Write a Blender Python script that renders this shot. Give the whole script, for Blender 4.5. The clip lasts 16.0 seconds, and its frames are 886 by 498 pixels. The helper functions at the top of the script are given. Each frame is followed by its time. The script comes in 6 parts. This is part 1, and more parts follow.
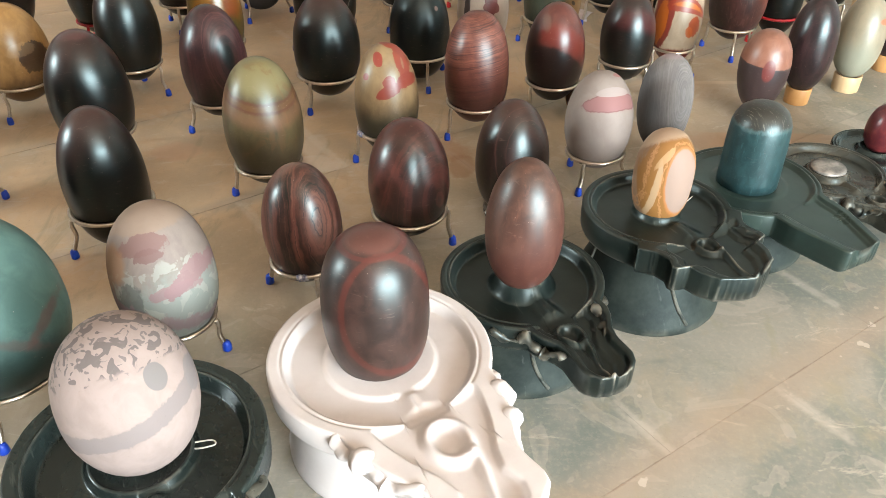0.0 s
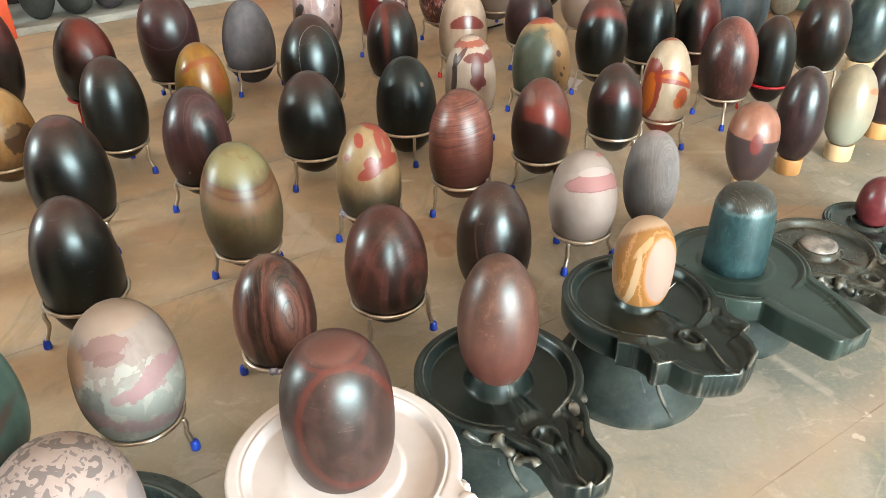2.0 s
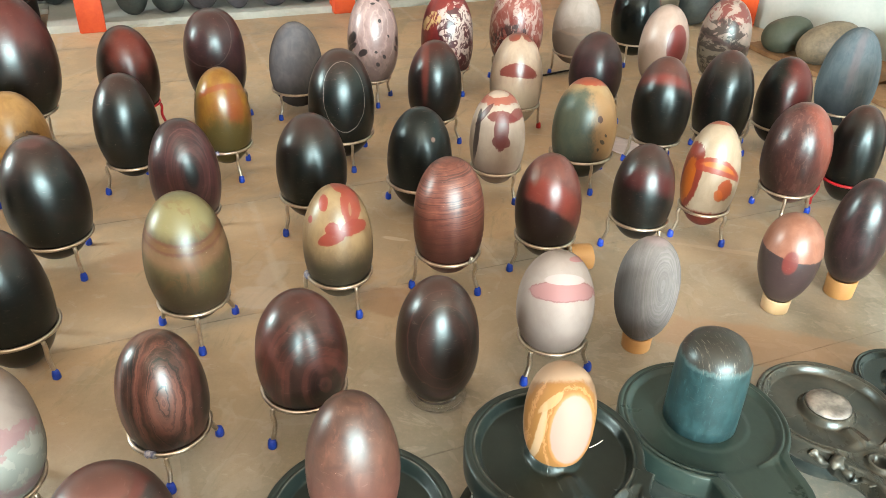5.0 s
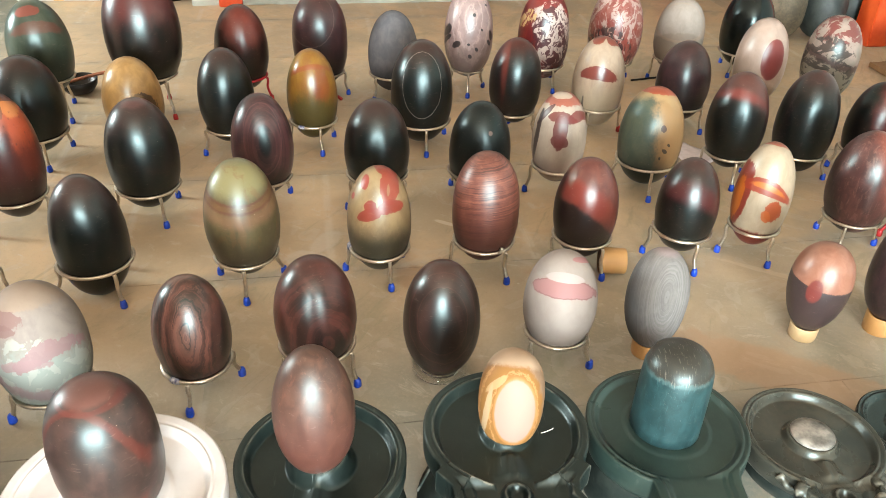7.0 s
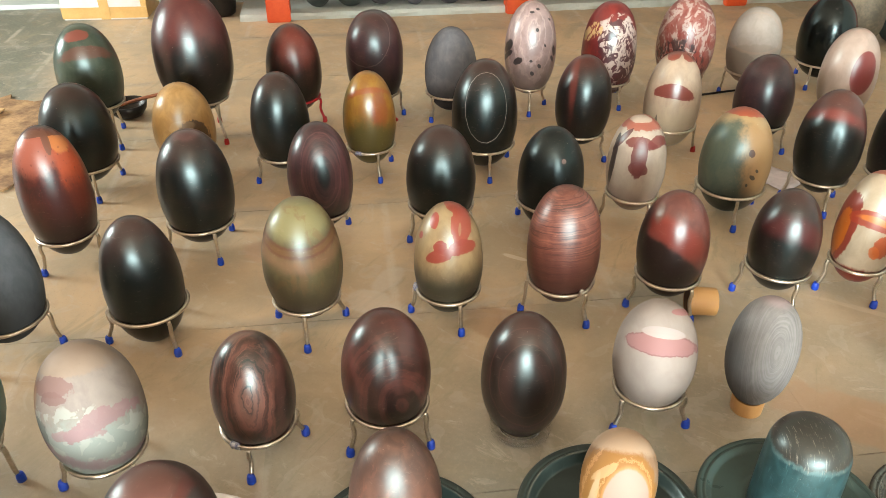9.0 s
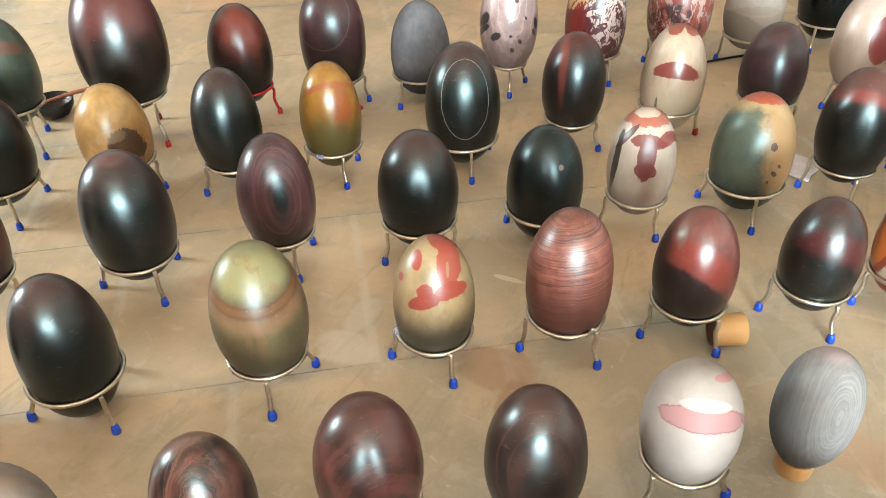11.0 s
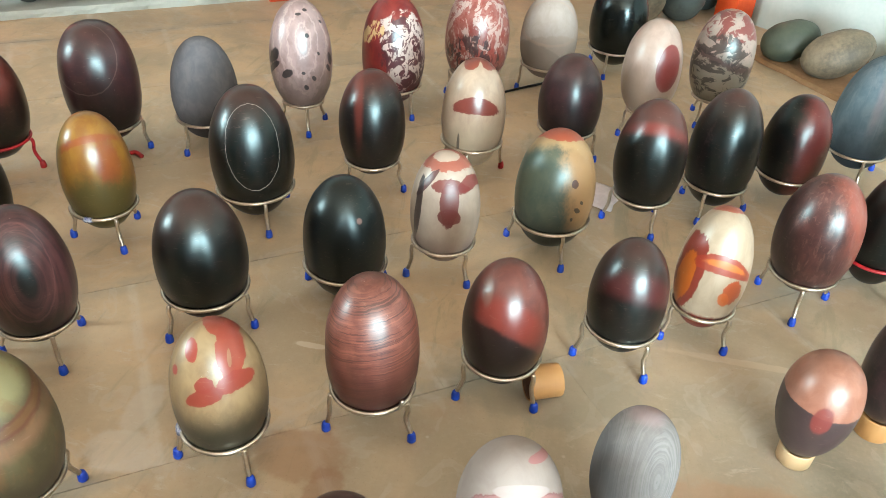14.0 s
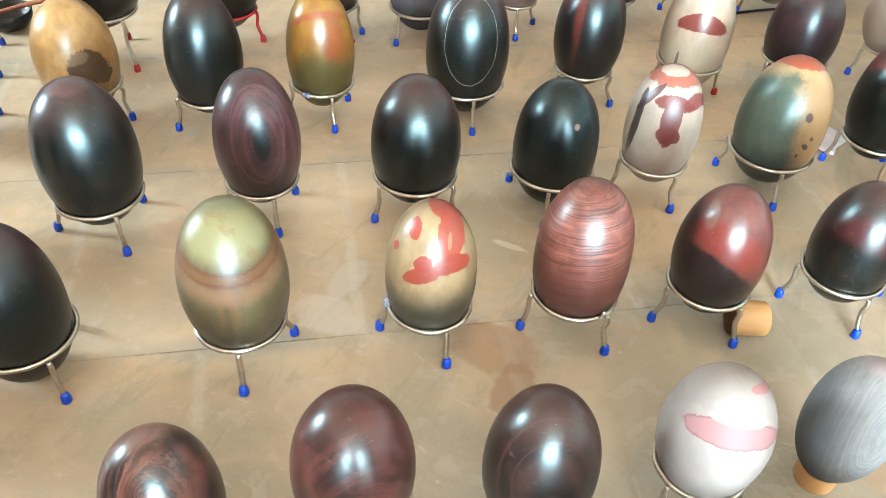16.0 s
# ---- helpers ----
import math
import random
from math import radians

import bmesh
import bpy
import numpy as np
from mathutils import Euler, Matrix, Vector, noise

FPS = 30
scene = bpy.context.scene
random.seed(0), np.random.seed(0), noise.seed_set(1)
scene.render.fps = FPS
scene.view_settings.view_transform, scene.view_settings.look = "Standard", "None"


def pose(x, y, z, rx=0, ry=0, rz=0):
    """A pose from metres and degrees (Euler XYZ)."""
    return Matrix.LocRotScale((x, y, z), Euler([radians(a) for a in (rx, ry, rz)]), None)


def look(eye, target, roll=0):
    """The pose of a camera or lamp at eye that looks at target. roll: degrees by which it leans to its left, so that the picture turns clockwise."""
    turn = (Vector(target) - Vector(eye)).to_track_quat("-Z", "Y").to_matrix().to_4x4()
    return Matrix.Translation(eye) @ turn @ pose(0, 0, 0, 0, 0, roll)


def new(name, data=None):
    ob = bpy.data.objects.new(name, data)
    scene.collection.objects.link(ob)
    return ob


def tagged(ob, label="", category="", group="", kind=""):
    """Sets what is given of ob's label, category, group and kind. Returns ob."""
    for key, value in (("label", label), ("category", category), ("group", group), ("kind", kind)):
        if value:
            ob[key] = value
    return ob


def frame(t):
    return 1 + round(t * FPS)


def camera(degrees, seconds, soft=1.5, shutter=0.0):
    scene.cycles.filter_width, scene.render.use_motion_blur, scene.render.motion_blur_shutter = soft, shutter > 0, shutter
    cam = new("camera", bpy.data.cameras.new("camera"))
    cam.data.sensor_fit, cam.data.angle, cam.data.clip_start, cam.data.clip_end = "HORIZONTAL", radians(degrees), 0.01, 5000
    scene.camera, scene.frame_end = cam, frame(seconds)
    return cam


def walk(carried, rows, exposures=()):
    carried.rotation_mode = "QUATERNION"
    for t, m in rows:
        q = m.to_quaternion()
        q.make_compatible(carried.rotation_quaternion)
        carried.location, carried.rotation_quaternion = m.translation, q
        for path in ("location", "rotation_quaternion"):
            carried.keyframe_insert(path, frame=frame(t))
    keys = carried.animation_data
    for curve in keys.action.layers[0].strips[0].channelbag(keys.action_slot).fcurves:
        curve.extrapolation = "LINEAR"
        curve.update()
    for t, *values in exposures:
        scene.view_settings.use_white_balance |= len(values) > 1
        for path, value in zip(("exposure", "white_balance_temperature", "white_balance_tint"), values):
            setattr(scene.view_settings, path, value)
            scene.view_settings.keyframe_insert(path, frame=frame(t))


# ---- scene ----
cam = camera(59.56, 16.0, soft=0.6)
PATH = [
    (0, (0.1063, 0.0958, 1.3803), (0.0772, 1.7174, 0.2099), 0.08),
    (0.5, (0.1260, 0.0951, 1.3661), (0.0848, 1.6829, 0.1508), -0.47),
    (1, (0.1519, 0.1210, 1.3866), (0.1079, 1.7235, 0.1908), -0.77),
    (1.5, (0.1714, 0.1312, 1.4084), (0.1290, 1.7793, 0.2761), -0.57),
    (2, (0.1939, 0.1999, 1.4382), (0.1381, 1.8923, 0.3739), -1.03),
    (2.5, (0.2418, 0.3381, 1.4330), (0.1665, 2.0525, 0.4058), 0.76),
    (3, (0.2643, 0.4301, 1.4738), (0.1235, 2.1396, 0.4452), 1.11),
    (3.2, (0.2861, 0.4509, 1.4828), (0.1016, 2.1587, 0.4584), 1.03),
    (5.3, (0.7195, 0.6626, 1.5475), (0.3188, 2.2988, 0.4694), 2.45),
    (5.5, (0.7530, 0.7055, 1.5667), (0.3379, 2.3220, 0.4647), 3.10),
    (6, (0.8225, 0.7277, 1.5842), (0.3313, 2.2848, 0.4291), 1.85),
    (6.5, (0.9431, 0.6582, 1.6008), (0.3385, 2.1821, 0.4553), 3.38),
    (7, (1.0340, 0.5795, 1.6215), (0.3360, 2.1005, 0.5263), 2.03),
    (7.5, (1.0607, 0.5580, 1.6309), (0.3054, 2.0648, 0.5543), 0.73),
    (8, (1.0188, 0.5751, 1.6253), (0.2043, 2.0544, 0.5539), 0.06),
    (8.5, (0.9424, 0.6464, 1.6250), (0.1033, 2.1113, 0.5526), -0.24),
    (9, (0.8248, 0.7431, 1.6137), (0.0380, 2.2232, 0.5228), -0.03),
    (9.2, (0.7726, 0.7758, 1.6070), (0.0253, 2.2717, 0.5099), 0.16),
    (11.3, (0.5529, 1.2177, 1.5983), (-0.1031, 2.6662, 0.3852), -1.25),
    (11.5, (0.5374, 1.2622, 1.6019), (-0.0255, 2.7473, 0.3863), -0.12),
    (12, (0.5171, 1.3370, 1.5825), (0.1843, 2.8866, 0.3627), 2.23),
    (12.5, (0.5350, 1.3804, 1.5844), (0.3576, 2.9584, 0.3684), 2.99),
    (13, (0.6069, 1.4259, 1.5956), (0.4544, 3.0483, 0.4360), 3.33),
    (13.5, (0.6295, 1.4336, 1.5891), (0.4528, 3.0605, 0.4394), 3.93),
    (14, (0.5905, 1.4120, 1.5801), (0.3033, 3.0160, 0.4205), 3.43),
    (14.5, (0.5699, 1.3895, 1.5496), (0.2645, 2.9300, 0.3112), 4.06),
    (15, (0.5264, 1.3660, 1.5249), (0.1674, 2.8440, 0.2261), 4.92),
    (15.5, (0.4643, 1.3475, 1.5155), (-0.0423, 2.7625, 0.1960), 4.52),
    (16, (0.4149, 1.3330, 1.5160), (-0.1597, 2.7104, 0.1846), 3.86),
]
EXPOSURES = [(0.0, 0.01, 6400, 20.0), (1.5, 0.09, 6500, 20.0), (3.0, 0.29, 6680, 18.5), (6.5, 0.38, 6420, 15.5), (9.0, 0.24, 6700, 16.0),
             (11.5, 0.64, 6050, 12.5), (12.5, 0.54, 5980, 12.0), (13.5, 0.35, 6030, 11.5), (14.5, 0.52, 5900, 11.0), (16.0, 0.95, 5550, 9.0)]
walk(cam, [(t, look(eye, target, roll)) for t, eye, target, roll in PATH], EXPOSURES)

# ---- light ----
ROOM = radians(35.0)          # the room and its floor slabs stand turned by this angle
CA, SA = math.cos(ROOM), math.sin(ROOM)


def room(a, b, z=0.0):
    """A place from metres along the back wall (a), towards it (b) and up."""
    return Vector((a * CA - b * SA, a * SA + b * CA, z))


world = bpy.data.worlds.new("sky")
scene.world = world
world.use_nodes = True
sky = world.node_tree.nodes.new("ShaderNodeTexSky")
sky.sky_type, sky.sun_disc = "NISHITA", False
sky.sun_elevation, sky.sun_rotation = radians(50), radians(200)
back = world.node_tree.nodes["Background"]
back.inputs["Strength"].default_value = 0.12
world.node_tree.links.new(sky.outputs[0], back.inputs["Color"])


def opening_lamp(name, place, target, width, height, power, colour):
    """Daylight that comes in through one opening."""
    lamp = bpy.data.lights.new(name, "AREA")
    lamp.shape, lamp.size, lamp.size_y, lamp.energy, lamp.color = "RECTANGLE", width, height, power, colour
    ob = new(name, lamp)
    ob.matrix_world = look(place, target)
    return ob


opening_lamp("daylight_doorway", room(1.0, -5.4, 1.45), room(0.9, 0, 1.9), 4.4, 2.4, 2100, (0.84, 0.98, 0.98))
opening_lamp("daylight_west_window", room(-4.9, 4.4, 2.0), room(0, 2.6, 0.6), 1.4, 1.4, 420, (0.87, 1.0, 0.97))


# ---- materials ----
def C(r, g, b):
    """Linear colour from 0..255 display values."""
    f = lambda c: c / 12.92 if c <= 0.04045 else ((c + 0.055) / 1.055) ** 2.4
    return (f(r / 255), f(g / 255), f(b / 255), 1.0)


TONE = 0.74          # how much darker the surfaces are than the light colours named below


class Graph:
    """Small helper that writes shader nodes."""

    def __init__(self, name):
        self.mat = bpy.data.materials.new(name)
        self.mat.use_nodes = True
        self.nt = self.mat.node_tree
        self.bsdf = self.nt.nodes["Principled BSDF"]

    def node(self, kind, **inputs):
        n = self.nt.nodes.new("ShaderNode" + kind)
        for key, value in inputs.items():
            self.put(n.inputs[key.replace("_", " ")], value)
        return n

    def put(self, socket, value):
        if hasattr(value, "is_output"):
            self.nt.links.new(value, socket)
        else:
            socket.default_value = value

    def m(self, op, a, b=0.0, c=0.0):
        n = self.nt.nodes.new("ShaderNodeMath")
        n.operation = op
        for i, v in enumerate((a, b, c)):
            self.put(n.inputs[i], v)
        return n.outputs[0]

    def vm(self, op, a, b):
        n = self.nt.nodes.new("ShaderNodeVectorMath")
        n.operation = op
        self.put(n.inputs[0], a)
        self.put(n.inputs[1], b)
        return n.outputs[0]

    def noise(self, vec, scale, detail=3.0, rough=0.55, stretch=(1, 1, 1), shift=0.0, twist=0.0):
        v = self.vm("ADD", self.vm("MULTIPLY", vec, stretch), (shift, shift * 0.7, -shift))
        return self.node("TexNoise", Vector=v, Scale=scale, Detail=detail, Roughness=rough, Distortion=twist).outputs["Fac"]

    def ss(self, lo, hi, x):
        n = self.nt.nodes.new("ShaderNodeMapRange")
        n.interpolation_type = "SMOOTHSTEP"
        for i, v in enumerate((x, lo, hi, 0.0, 1.0)):
            self.put(n.inputs[i], v)
        return n.outputs[0]

    def mix(self, fac, a, b, blend="MIX"):
        n = self.nt.nodes.new("ShaderNodeMix")
        n.data_type, n.blend_type = "RGBA", blend
        self.put(n.inputs[0], fac)
        self.put(n.inputs[6], a)
        self.put(n.inputs[7], b)
        return n.outputs[2]

    def bump(self, height, strength, distance):
        n = self.node("Bump", Strength=strength, Distance=distance, Height=height)
        self.put(self.bsdf.inputs["Normal"], n.outputs[0])

    def done(self, colour, rough, metal=0.0, spec=0.5):
        if metal < 0.5:
            colour = self.mix(1.0, colour, (TONE, TONE, TONE, 1.0), "MULTIPLY")
        self.put(self.bsdf.inputs["Base Color"], colour)
        self.put(self.bsdf.inputs["Roughness"], rough)
        self.put(self.bsdf.inputs["Metallic"], metal)
        self.put(self.bsdf.inputs["Specular IOR Level"], spec)
        return self.mat


def surface(name, a, b, rough, scale=6.0, metal=0.0, relief=0.0, grain=60.0, spread=0.12, stretch=(1, 1, 1), where="Object", spec=0.5):
    """A two-colour surface with large stains, fine grain and slightly uneven gloss."""
    g = Graph(name)
    p = g.node("TexCoord").outputs[where]
    big = g.noise(p, scale, 4, 0.6, stretch)
    fine = g.noise(p, grain, 3, 0.6, stretch, 3.1)
    f = g.m("ADD", g.m("MULTIPLY", big, 0.75), g.m("MULTIPLY", fine, 0.25))
    col = g.mix(g.ss(0.34, 0.66, f), a, b)
    if relief:
        g.bump(g.m("ADD", big, g.m("MULTIPLY", fine, 0.4)), 0.5, relief)
    r = g.m("ADD", rough - spread / 2, g.m("MULTIPLY", fine, spread))
    return g.done(col, r, metal, spec)


def slate(name, a, b, rough, scale, wear, relief=0.0004, spread=0.16, spec=0.4):
    """Oiled slate: cloudy, with pale rubbed edges and a little dust on it."""
    g = Graph(name)
    p = g.node("TexCoord").outputs["Object"]
    big = g.noise(p, scale, 5, 0.6, twist=0.5)
    fine = g.noise(p, 60.0, 4, 0.65, shift=3.1)
    col = g.mix(g.ss(0.34, 0.68, g.m("ADD", g.m("MULTIPLY", big, 0.75), g.m("MULTIPLY", fine, 0.25))), a, b)
    edge = g.ss(0.515, 0.60, g.node("NewGeometry").outputs["Pointiness"])
    col = g.mix(g.m("MULTIPLY", g.m("MULTIPLY", edge, g.ss(0.40, 0.58, g.noise(p, 14.0, 4, 0.6, shift=7.0))), wear), col, C(134, 130, 116))
    scratch = g.noise(p, 24.0, 4, 0.6, (0.5, 4.0, 1.0), 11.0)
    col = g.mix(g.m("MULTIPLY", g.ss(0.62, 0.74, scratch), 0.22), col, C(110, 114, 106))
    g.bump(g.m("ADD", big, g.m("MULTIPLY", fine, 0.4)), 0.5, relief)
    # teal of the highlights is put into the slate's own reflections
    g.bsdf.inputs["Specular Tint"].default_value = (0.84, 1.0, 0.96, 1.0)
    r = g.m("ADD", g.m("ADD", rough - spread / 2, g.m("MULTIPLY", big, spread)), g.m("MULTIPLY", edge, 0.12))
    return g.done(col, r, 0.0, spec)


STEEL = surface("brushed_steel_wire", C(206, 196, 180), C(168, 156, 140), 0.33, 9, 1.0, 0.0004, 140)
BLUE_CAP = surface("blue_rubber", C(18, 78, 206), C(12, 56, 170), 0.42, 30)
RED_CAP = surface("red_rubber", C(205, 40, 38), C(160, 26, 28), 0.42, 30)
RED_WIRE = surface("red_coated_wire", C(200, 36, 44), C(160, 24, 34), 0.4, 20)
BLOCK_WOOD = surface("pale_turned_wood", C(216, 168, 106), C(188, 134, 76), 0.5, 3, 0, 0.0006, 26, stretch=(1, 1, 0.12))
END_GRAIN = surface("dark_end_grain", C(128, 84, 50), C(88, 54, 32), 0.6, 20, 0, 0.001, 70)
BLOCK_CREAM = surface("cream_turned_wood", C(216, 188, 148), C(196, 164, 118), 0.5, 3, 0, 0.0006, 26, stretch=(1, 1, 0.12))
WHITE_MARBLE = surface("white_marble", C(214, 208, 203), C(204, 197, 191), 0.62, 5, 0, 0.0008, 40)
DARK_SLATE = slate("oiled_black_slate", C(16, 24, 22), C(32, 40, 36), 0.33, 7, 0.95, 0.0008)
GREEN_SLATE = slate("dusty_green_slate", C(36, 45, 42), C(24, 30, 28), 0.26, 8, 0.5)
DUSTY_SLATE = slate("dusty_blue_green_slate", C(50, 56, 50), C(20, 26, 24), 0.6, 5, 0.5, 0.0022, 0.16, 0.2)
SMOOTH_SLATE = slate("dusty_smooth_slate", C(44, 59, 53), C(30, 43, 39), 0.30, 5, 0.4)
BRONZE_SLATE = slate("brown_oiled_slate", C(70, 66, 56), C(42, 45, 40), 0.27, 9, 0.7)
CARVED_SLATE = slate("rubbed_carved_slate", C(26, 30, 27), C(60, 56, 46), 0.34, 26, 1.0, 0.0016)
WHITE_PAINT = surface("chalky_white_paint", C(202, 208, 200), C(186, 196, 188), 0.75, 2.5, 0, 0.001, 40)
# unseen ceiling: pink and bright so its bounce warms the stones' tops
CEILING_PAINT = surface("warm_bounce_ceiling_paint", C(240, 208, 186), C(230, 198, 174), 0.8, 2, 0, 0.0, 30)
# for the out-of-view walls: dark brown chosen to deepen the stones' reflected blacks
DIM_PAINT = surface("dark_unseen_wall_paint", C(112, 92, 78), C(96, 80, 66), 0.8, 2, 0, 0.001, 30)
ORANGE_PAINT = surface("orange_paint", C(240, 96, 36), C(224, 78, 24), 0.5, 6, 0, 0.0008, 40)
DIRTY_CARDBOARD = surface("dirty_trodden_cardboard", C(190, 153, 107), C(112, 80, 53), 0.85, 6, 0, 0.004, 40)
TORN_CARDBOARD = surface("fresh_torn_cardboard", C(214, 176, 122), C(196, 156, 104), 0.8, 5, 0, 0.0006, 50)
CARDBOARD = surface("brown_cardboard", C(168, 130, 90), C(142, 106, 70), 0.8, 5, 0, 0.0006, 50)
TAPE = surface("tan_packing_tape", C(214, 172, 104), C(200, 156, 90), 0.4, 8)
FOAM = surface("white_foam_board", C(224, 220, 212), C(212, 206, 198), 0.7, 6, 0, 0.0006, 50)
PAPER = surface("crumpled_paper", C(232, 218, 216), C(216, 202, 200), 0.7, 20, 0, 0.002, 60)
BLACK_IRON = surface("black_iron", C(28, 27, 26), C(46, 42, 38), 0.4, 12, 0.6, 0.001, 60)
STICK_WOOD = surface("reddish_stick_wood", C(164, 96, 58), C(128, 70, 42), 0.5, 10, 0, 0.0005, 40)
BOULDER = surface("dull_river_boulder", C(150, 134, 108), C(90, 84, 70), 0.62, 3, 0, 0.003, 50)
BOULDER_GREEN = surface("green_river_boulder", C(90, 97, 80), C(70, 82, 69), 0.6, 3, 0, 0.003, 50)
SHELF_STONE = surface("grey_green_rough_stone", C(72, 82, 78), C(48, 56, 56), 0.55, 6, 0, 0.002, 50)
SHELF_STONE_B = surface("violet_grey_rough_stone", C(92, 88, 94), C(66, 64, 70), 0.55, 6, 0, 0.002, 50)
DARK_PANEL = surface("plain_dark_panel", C(44, 42, 40), C(34, 34, 34), 0.7, 4)
TAG = surface("smudged_label_tape", C(200, 200, 206), C(70, 80, 130), 0.4, 90, 0, 0.0, 200)
LACQUER = surface("white_cotton_thread", C(226, 222, 210), C(206, 200, 190), 0.7, 30)

# clear acrylic
g = Graph("clear_acrylic")
g.bsdf.inputs["Transmission Weight"].default_value = 1.0
g.bsdf.inputs["IOR"].default_value = 1.49
g.bsdf.inputs["Base Color"].default_value = (0.93, 0.94, 0.92, 1)
g.bsdf.inputs["Roughness"].default_value = 0.08
CLEAR = g.mat


def floor_material():
    """Worn honed limestone slabs: tan and grey-green clouds, scuffs, chalk specks."""
    g = Graph("worn_limestone_floor")
    p = g.node("NewGeometry").outputs["Position"]
    rnd = g.node("ObjectInfo").outputs["Random"]
    shift = g.node("CombineXYZ", X=g.m("MULTIPLY", rnd, 9.0), Y=g.m("MULTIPLY", rnd, 5.0)).outputs[0]
    q = g.vm("ADD", p, g.vm("MULTIPLY", shift, (0.04, 0.04, 0.0)))
    cloud = g.noise(q, 1.7, 5, 0.6, twist=0.6)
    mott = g.noise(p, 7.0, 5, 0.65, shift=4.0, twist=0.4)
    fine = g.noise(p, 70.0, 4, 0.65)
    warm = g.ss(0.40, 0.60, g.m("ADD", g.m("MULTIPLY", cloud, 0.7), g.m("MULTIPLY", mott, 0.3)))
    sep = g.node("SeparateXYZ", Vector=p)
    # the slabs towards the open side of the room are greener than those under the stones
    along = g.m("SUBTRACT", g.m("MULTIPLY", sep.outputs[0], 0.64), g.m("MULTIPLY", sep.outputs[1], 0.77))
    green = g.ss(-1.85, -0.45, g.m("ADD", along, g.m("MULTIPLY", mott, 0.9)))
    west = g.m("ADD", g.m("MULTIPLY", sep.outputs[0], CA), g.m("MULTIPLY", sep.outputs[1], SA))
    green = g.m("MAXIMUM", green, g.m("MULTIPLY", g.m("SUBTRACT", 1.0, g.ss(-0.75, -0.35, g.m("ADD", west, g.m("MULTIPLY", mott, 0.15)))), 1.25))
    tan = g.mix(warm, C(186, 167, 138), C(212, 184, 147))
    olive = g.mix(warm, C(122, 129, 120), C(160, 157, 144))
    col = g.mix(green, tan, olive)
    col = g.mix(g.m("MULTIPLY", g.m("SUBTRACT", 1.0, g.ss(-0.85, -0.45, g.m("ADD", west, g.m("MULTIPLY", mott, 0.15)))), 0.75), col, C(112, 114, 98))
    col = g.mix(g.m("MULTIPLY", g.ss(0.56, 0.74, mott), 0.28), col, C(172, 138, 107))
    col = g.mix(g.m("MULTIPLY", g.ss(0.44, 0.74, fine), 0.22), col, C(206, 190, 166))
    scuff = g.noise(p, 5.0, 6, 0.75, (1.0, 2.6, 1.0), 8.0, 1.2)
    col = g.mix(g.m("MULTIPLY", g.ss(0.58, 0.68, scuff), 0.45), col, C(214, 202, 182))
    speck = g.node("TexVoronoi", Vector=p, Scale=9.0).outputs["Distance"]
    dots = g.m("MULTIPLY", g.m("SUBTRACT", 1.0, g.ss(0.045, 0.07, speck)), g.ss(0.53, 0.6, g.noise(p, 2.3, 3, shift=2.0)))
    col = g.mix(g.m("MULTIPLY", dots, 0.5), col, C(222, 208, 188))
    col = g.mix(g.m("MULTIPLY", rnd, 0.10), col, C(150, 128, 104))
    pit = g.noise(p, 150.0, 3, 0.7, shift=3.0)
    col = g.mix(g.m("MULTIPLY", g.ss(0.60, 0.70, pit), 0.28), col, C(120, 100, 82))
    smear = g.noise(p, 3.4, 6, 0.7, (2.6, 0.7, 1.0), 21.0, 0.8)
    col = g.mix(g.m("MULTIPLY", g.ss(0.55, 0.66, smear), 0.42), col, C(150, 147, 120))
    veil = g.noise(p, 2.6, 5, 0.7, shift=12.0, twist=1.0)
    col = g.mix(g.m("MULTIPLY", g.ss(0.50, 0.66, veil), 0.32), col, C(176, 159, 130))
    # the long joints: a greyish smear beside them and a broken dark crack
    turnb = g.m("FRACT", g.m("DIVIDE", g.m("SUBTRACT", g.m("SUBTRACT", g.m("MULTIPLY", sep.outputs[1], CA), g.m("MULTIPLY", sep.outputs[0], SA)), 2.21 - 0.768 * 20), 0.768))
    gap = g.m("MULTIPLY", g.m("SUBTRACT", 0.5, g.m("ABSOLUTE", g.m("SUBTRACT", turnb, 0.5))), 0.768)
    gap = g.m("ADD", gap, g.m("MULTIPLY", g.m("SUBTRACT", fine, 0.5), 0.006))
    worn = g.noise(p, 4.2, 5, 0.7, shift=17.0)
    col = g.mix(g.m("MULTIPLY", g.m("MULTIPLY", g.m("SUBTRACT", 1.0, g.ss(0.01, 0.06, gap)), g.ss(0.42, 0.6, worn)), 0.5), col, C(160, 156, 142))
    col = g.mix(g.m("MULTIPLY", g.m("MULTIPLY", g.m("SUBTRACT", 1.0, g.ss(0.0012, 0.0045, gap)), g.ss(0.50, 0.57, worn)), 0.34), col, C(84, 72, 60))
    # dusty pale seams where the slabs butt end to end
    rowf = g.m("ADD", g.m("FLOOR", g.m("DIVIDE", g.m("SUBTRACT", g.m("SUBTRACT", g.m("MULTIPLY", sep.outputs[1], CA), g.m("MULTIPLY", sep.outputs[0], SA)), 2.21), 0.768)), 1.0)
    odd = g.m("MULTIPLY", g.m("FRACT", g.m("DIVIDE", rowf, 2.0)), 2.0)
    butt = g.m("FRACT", g.m("DIVIDE", g.m("SUBTRACT", g.m("SUBTRACT", west, 0.80), g.m("MULTIPLY", odd, 0.40)), 0.768))
    seam = g.m("MULTIPLY", g.m("SUBTRACT", 0.5, g.m("ABSOLUTE", g.m("SUBTRACT", butt, 0.5))), 0.768)
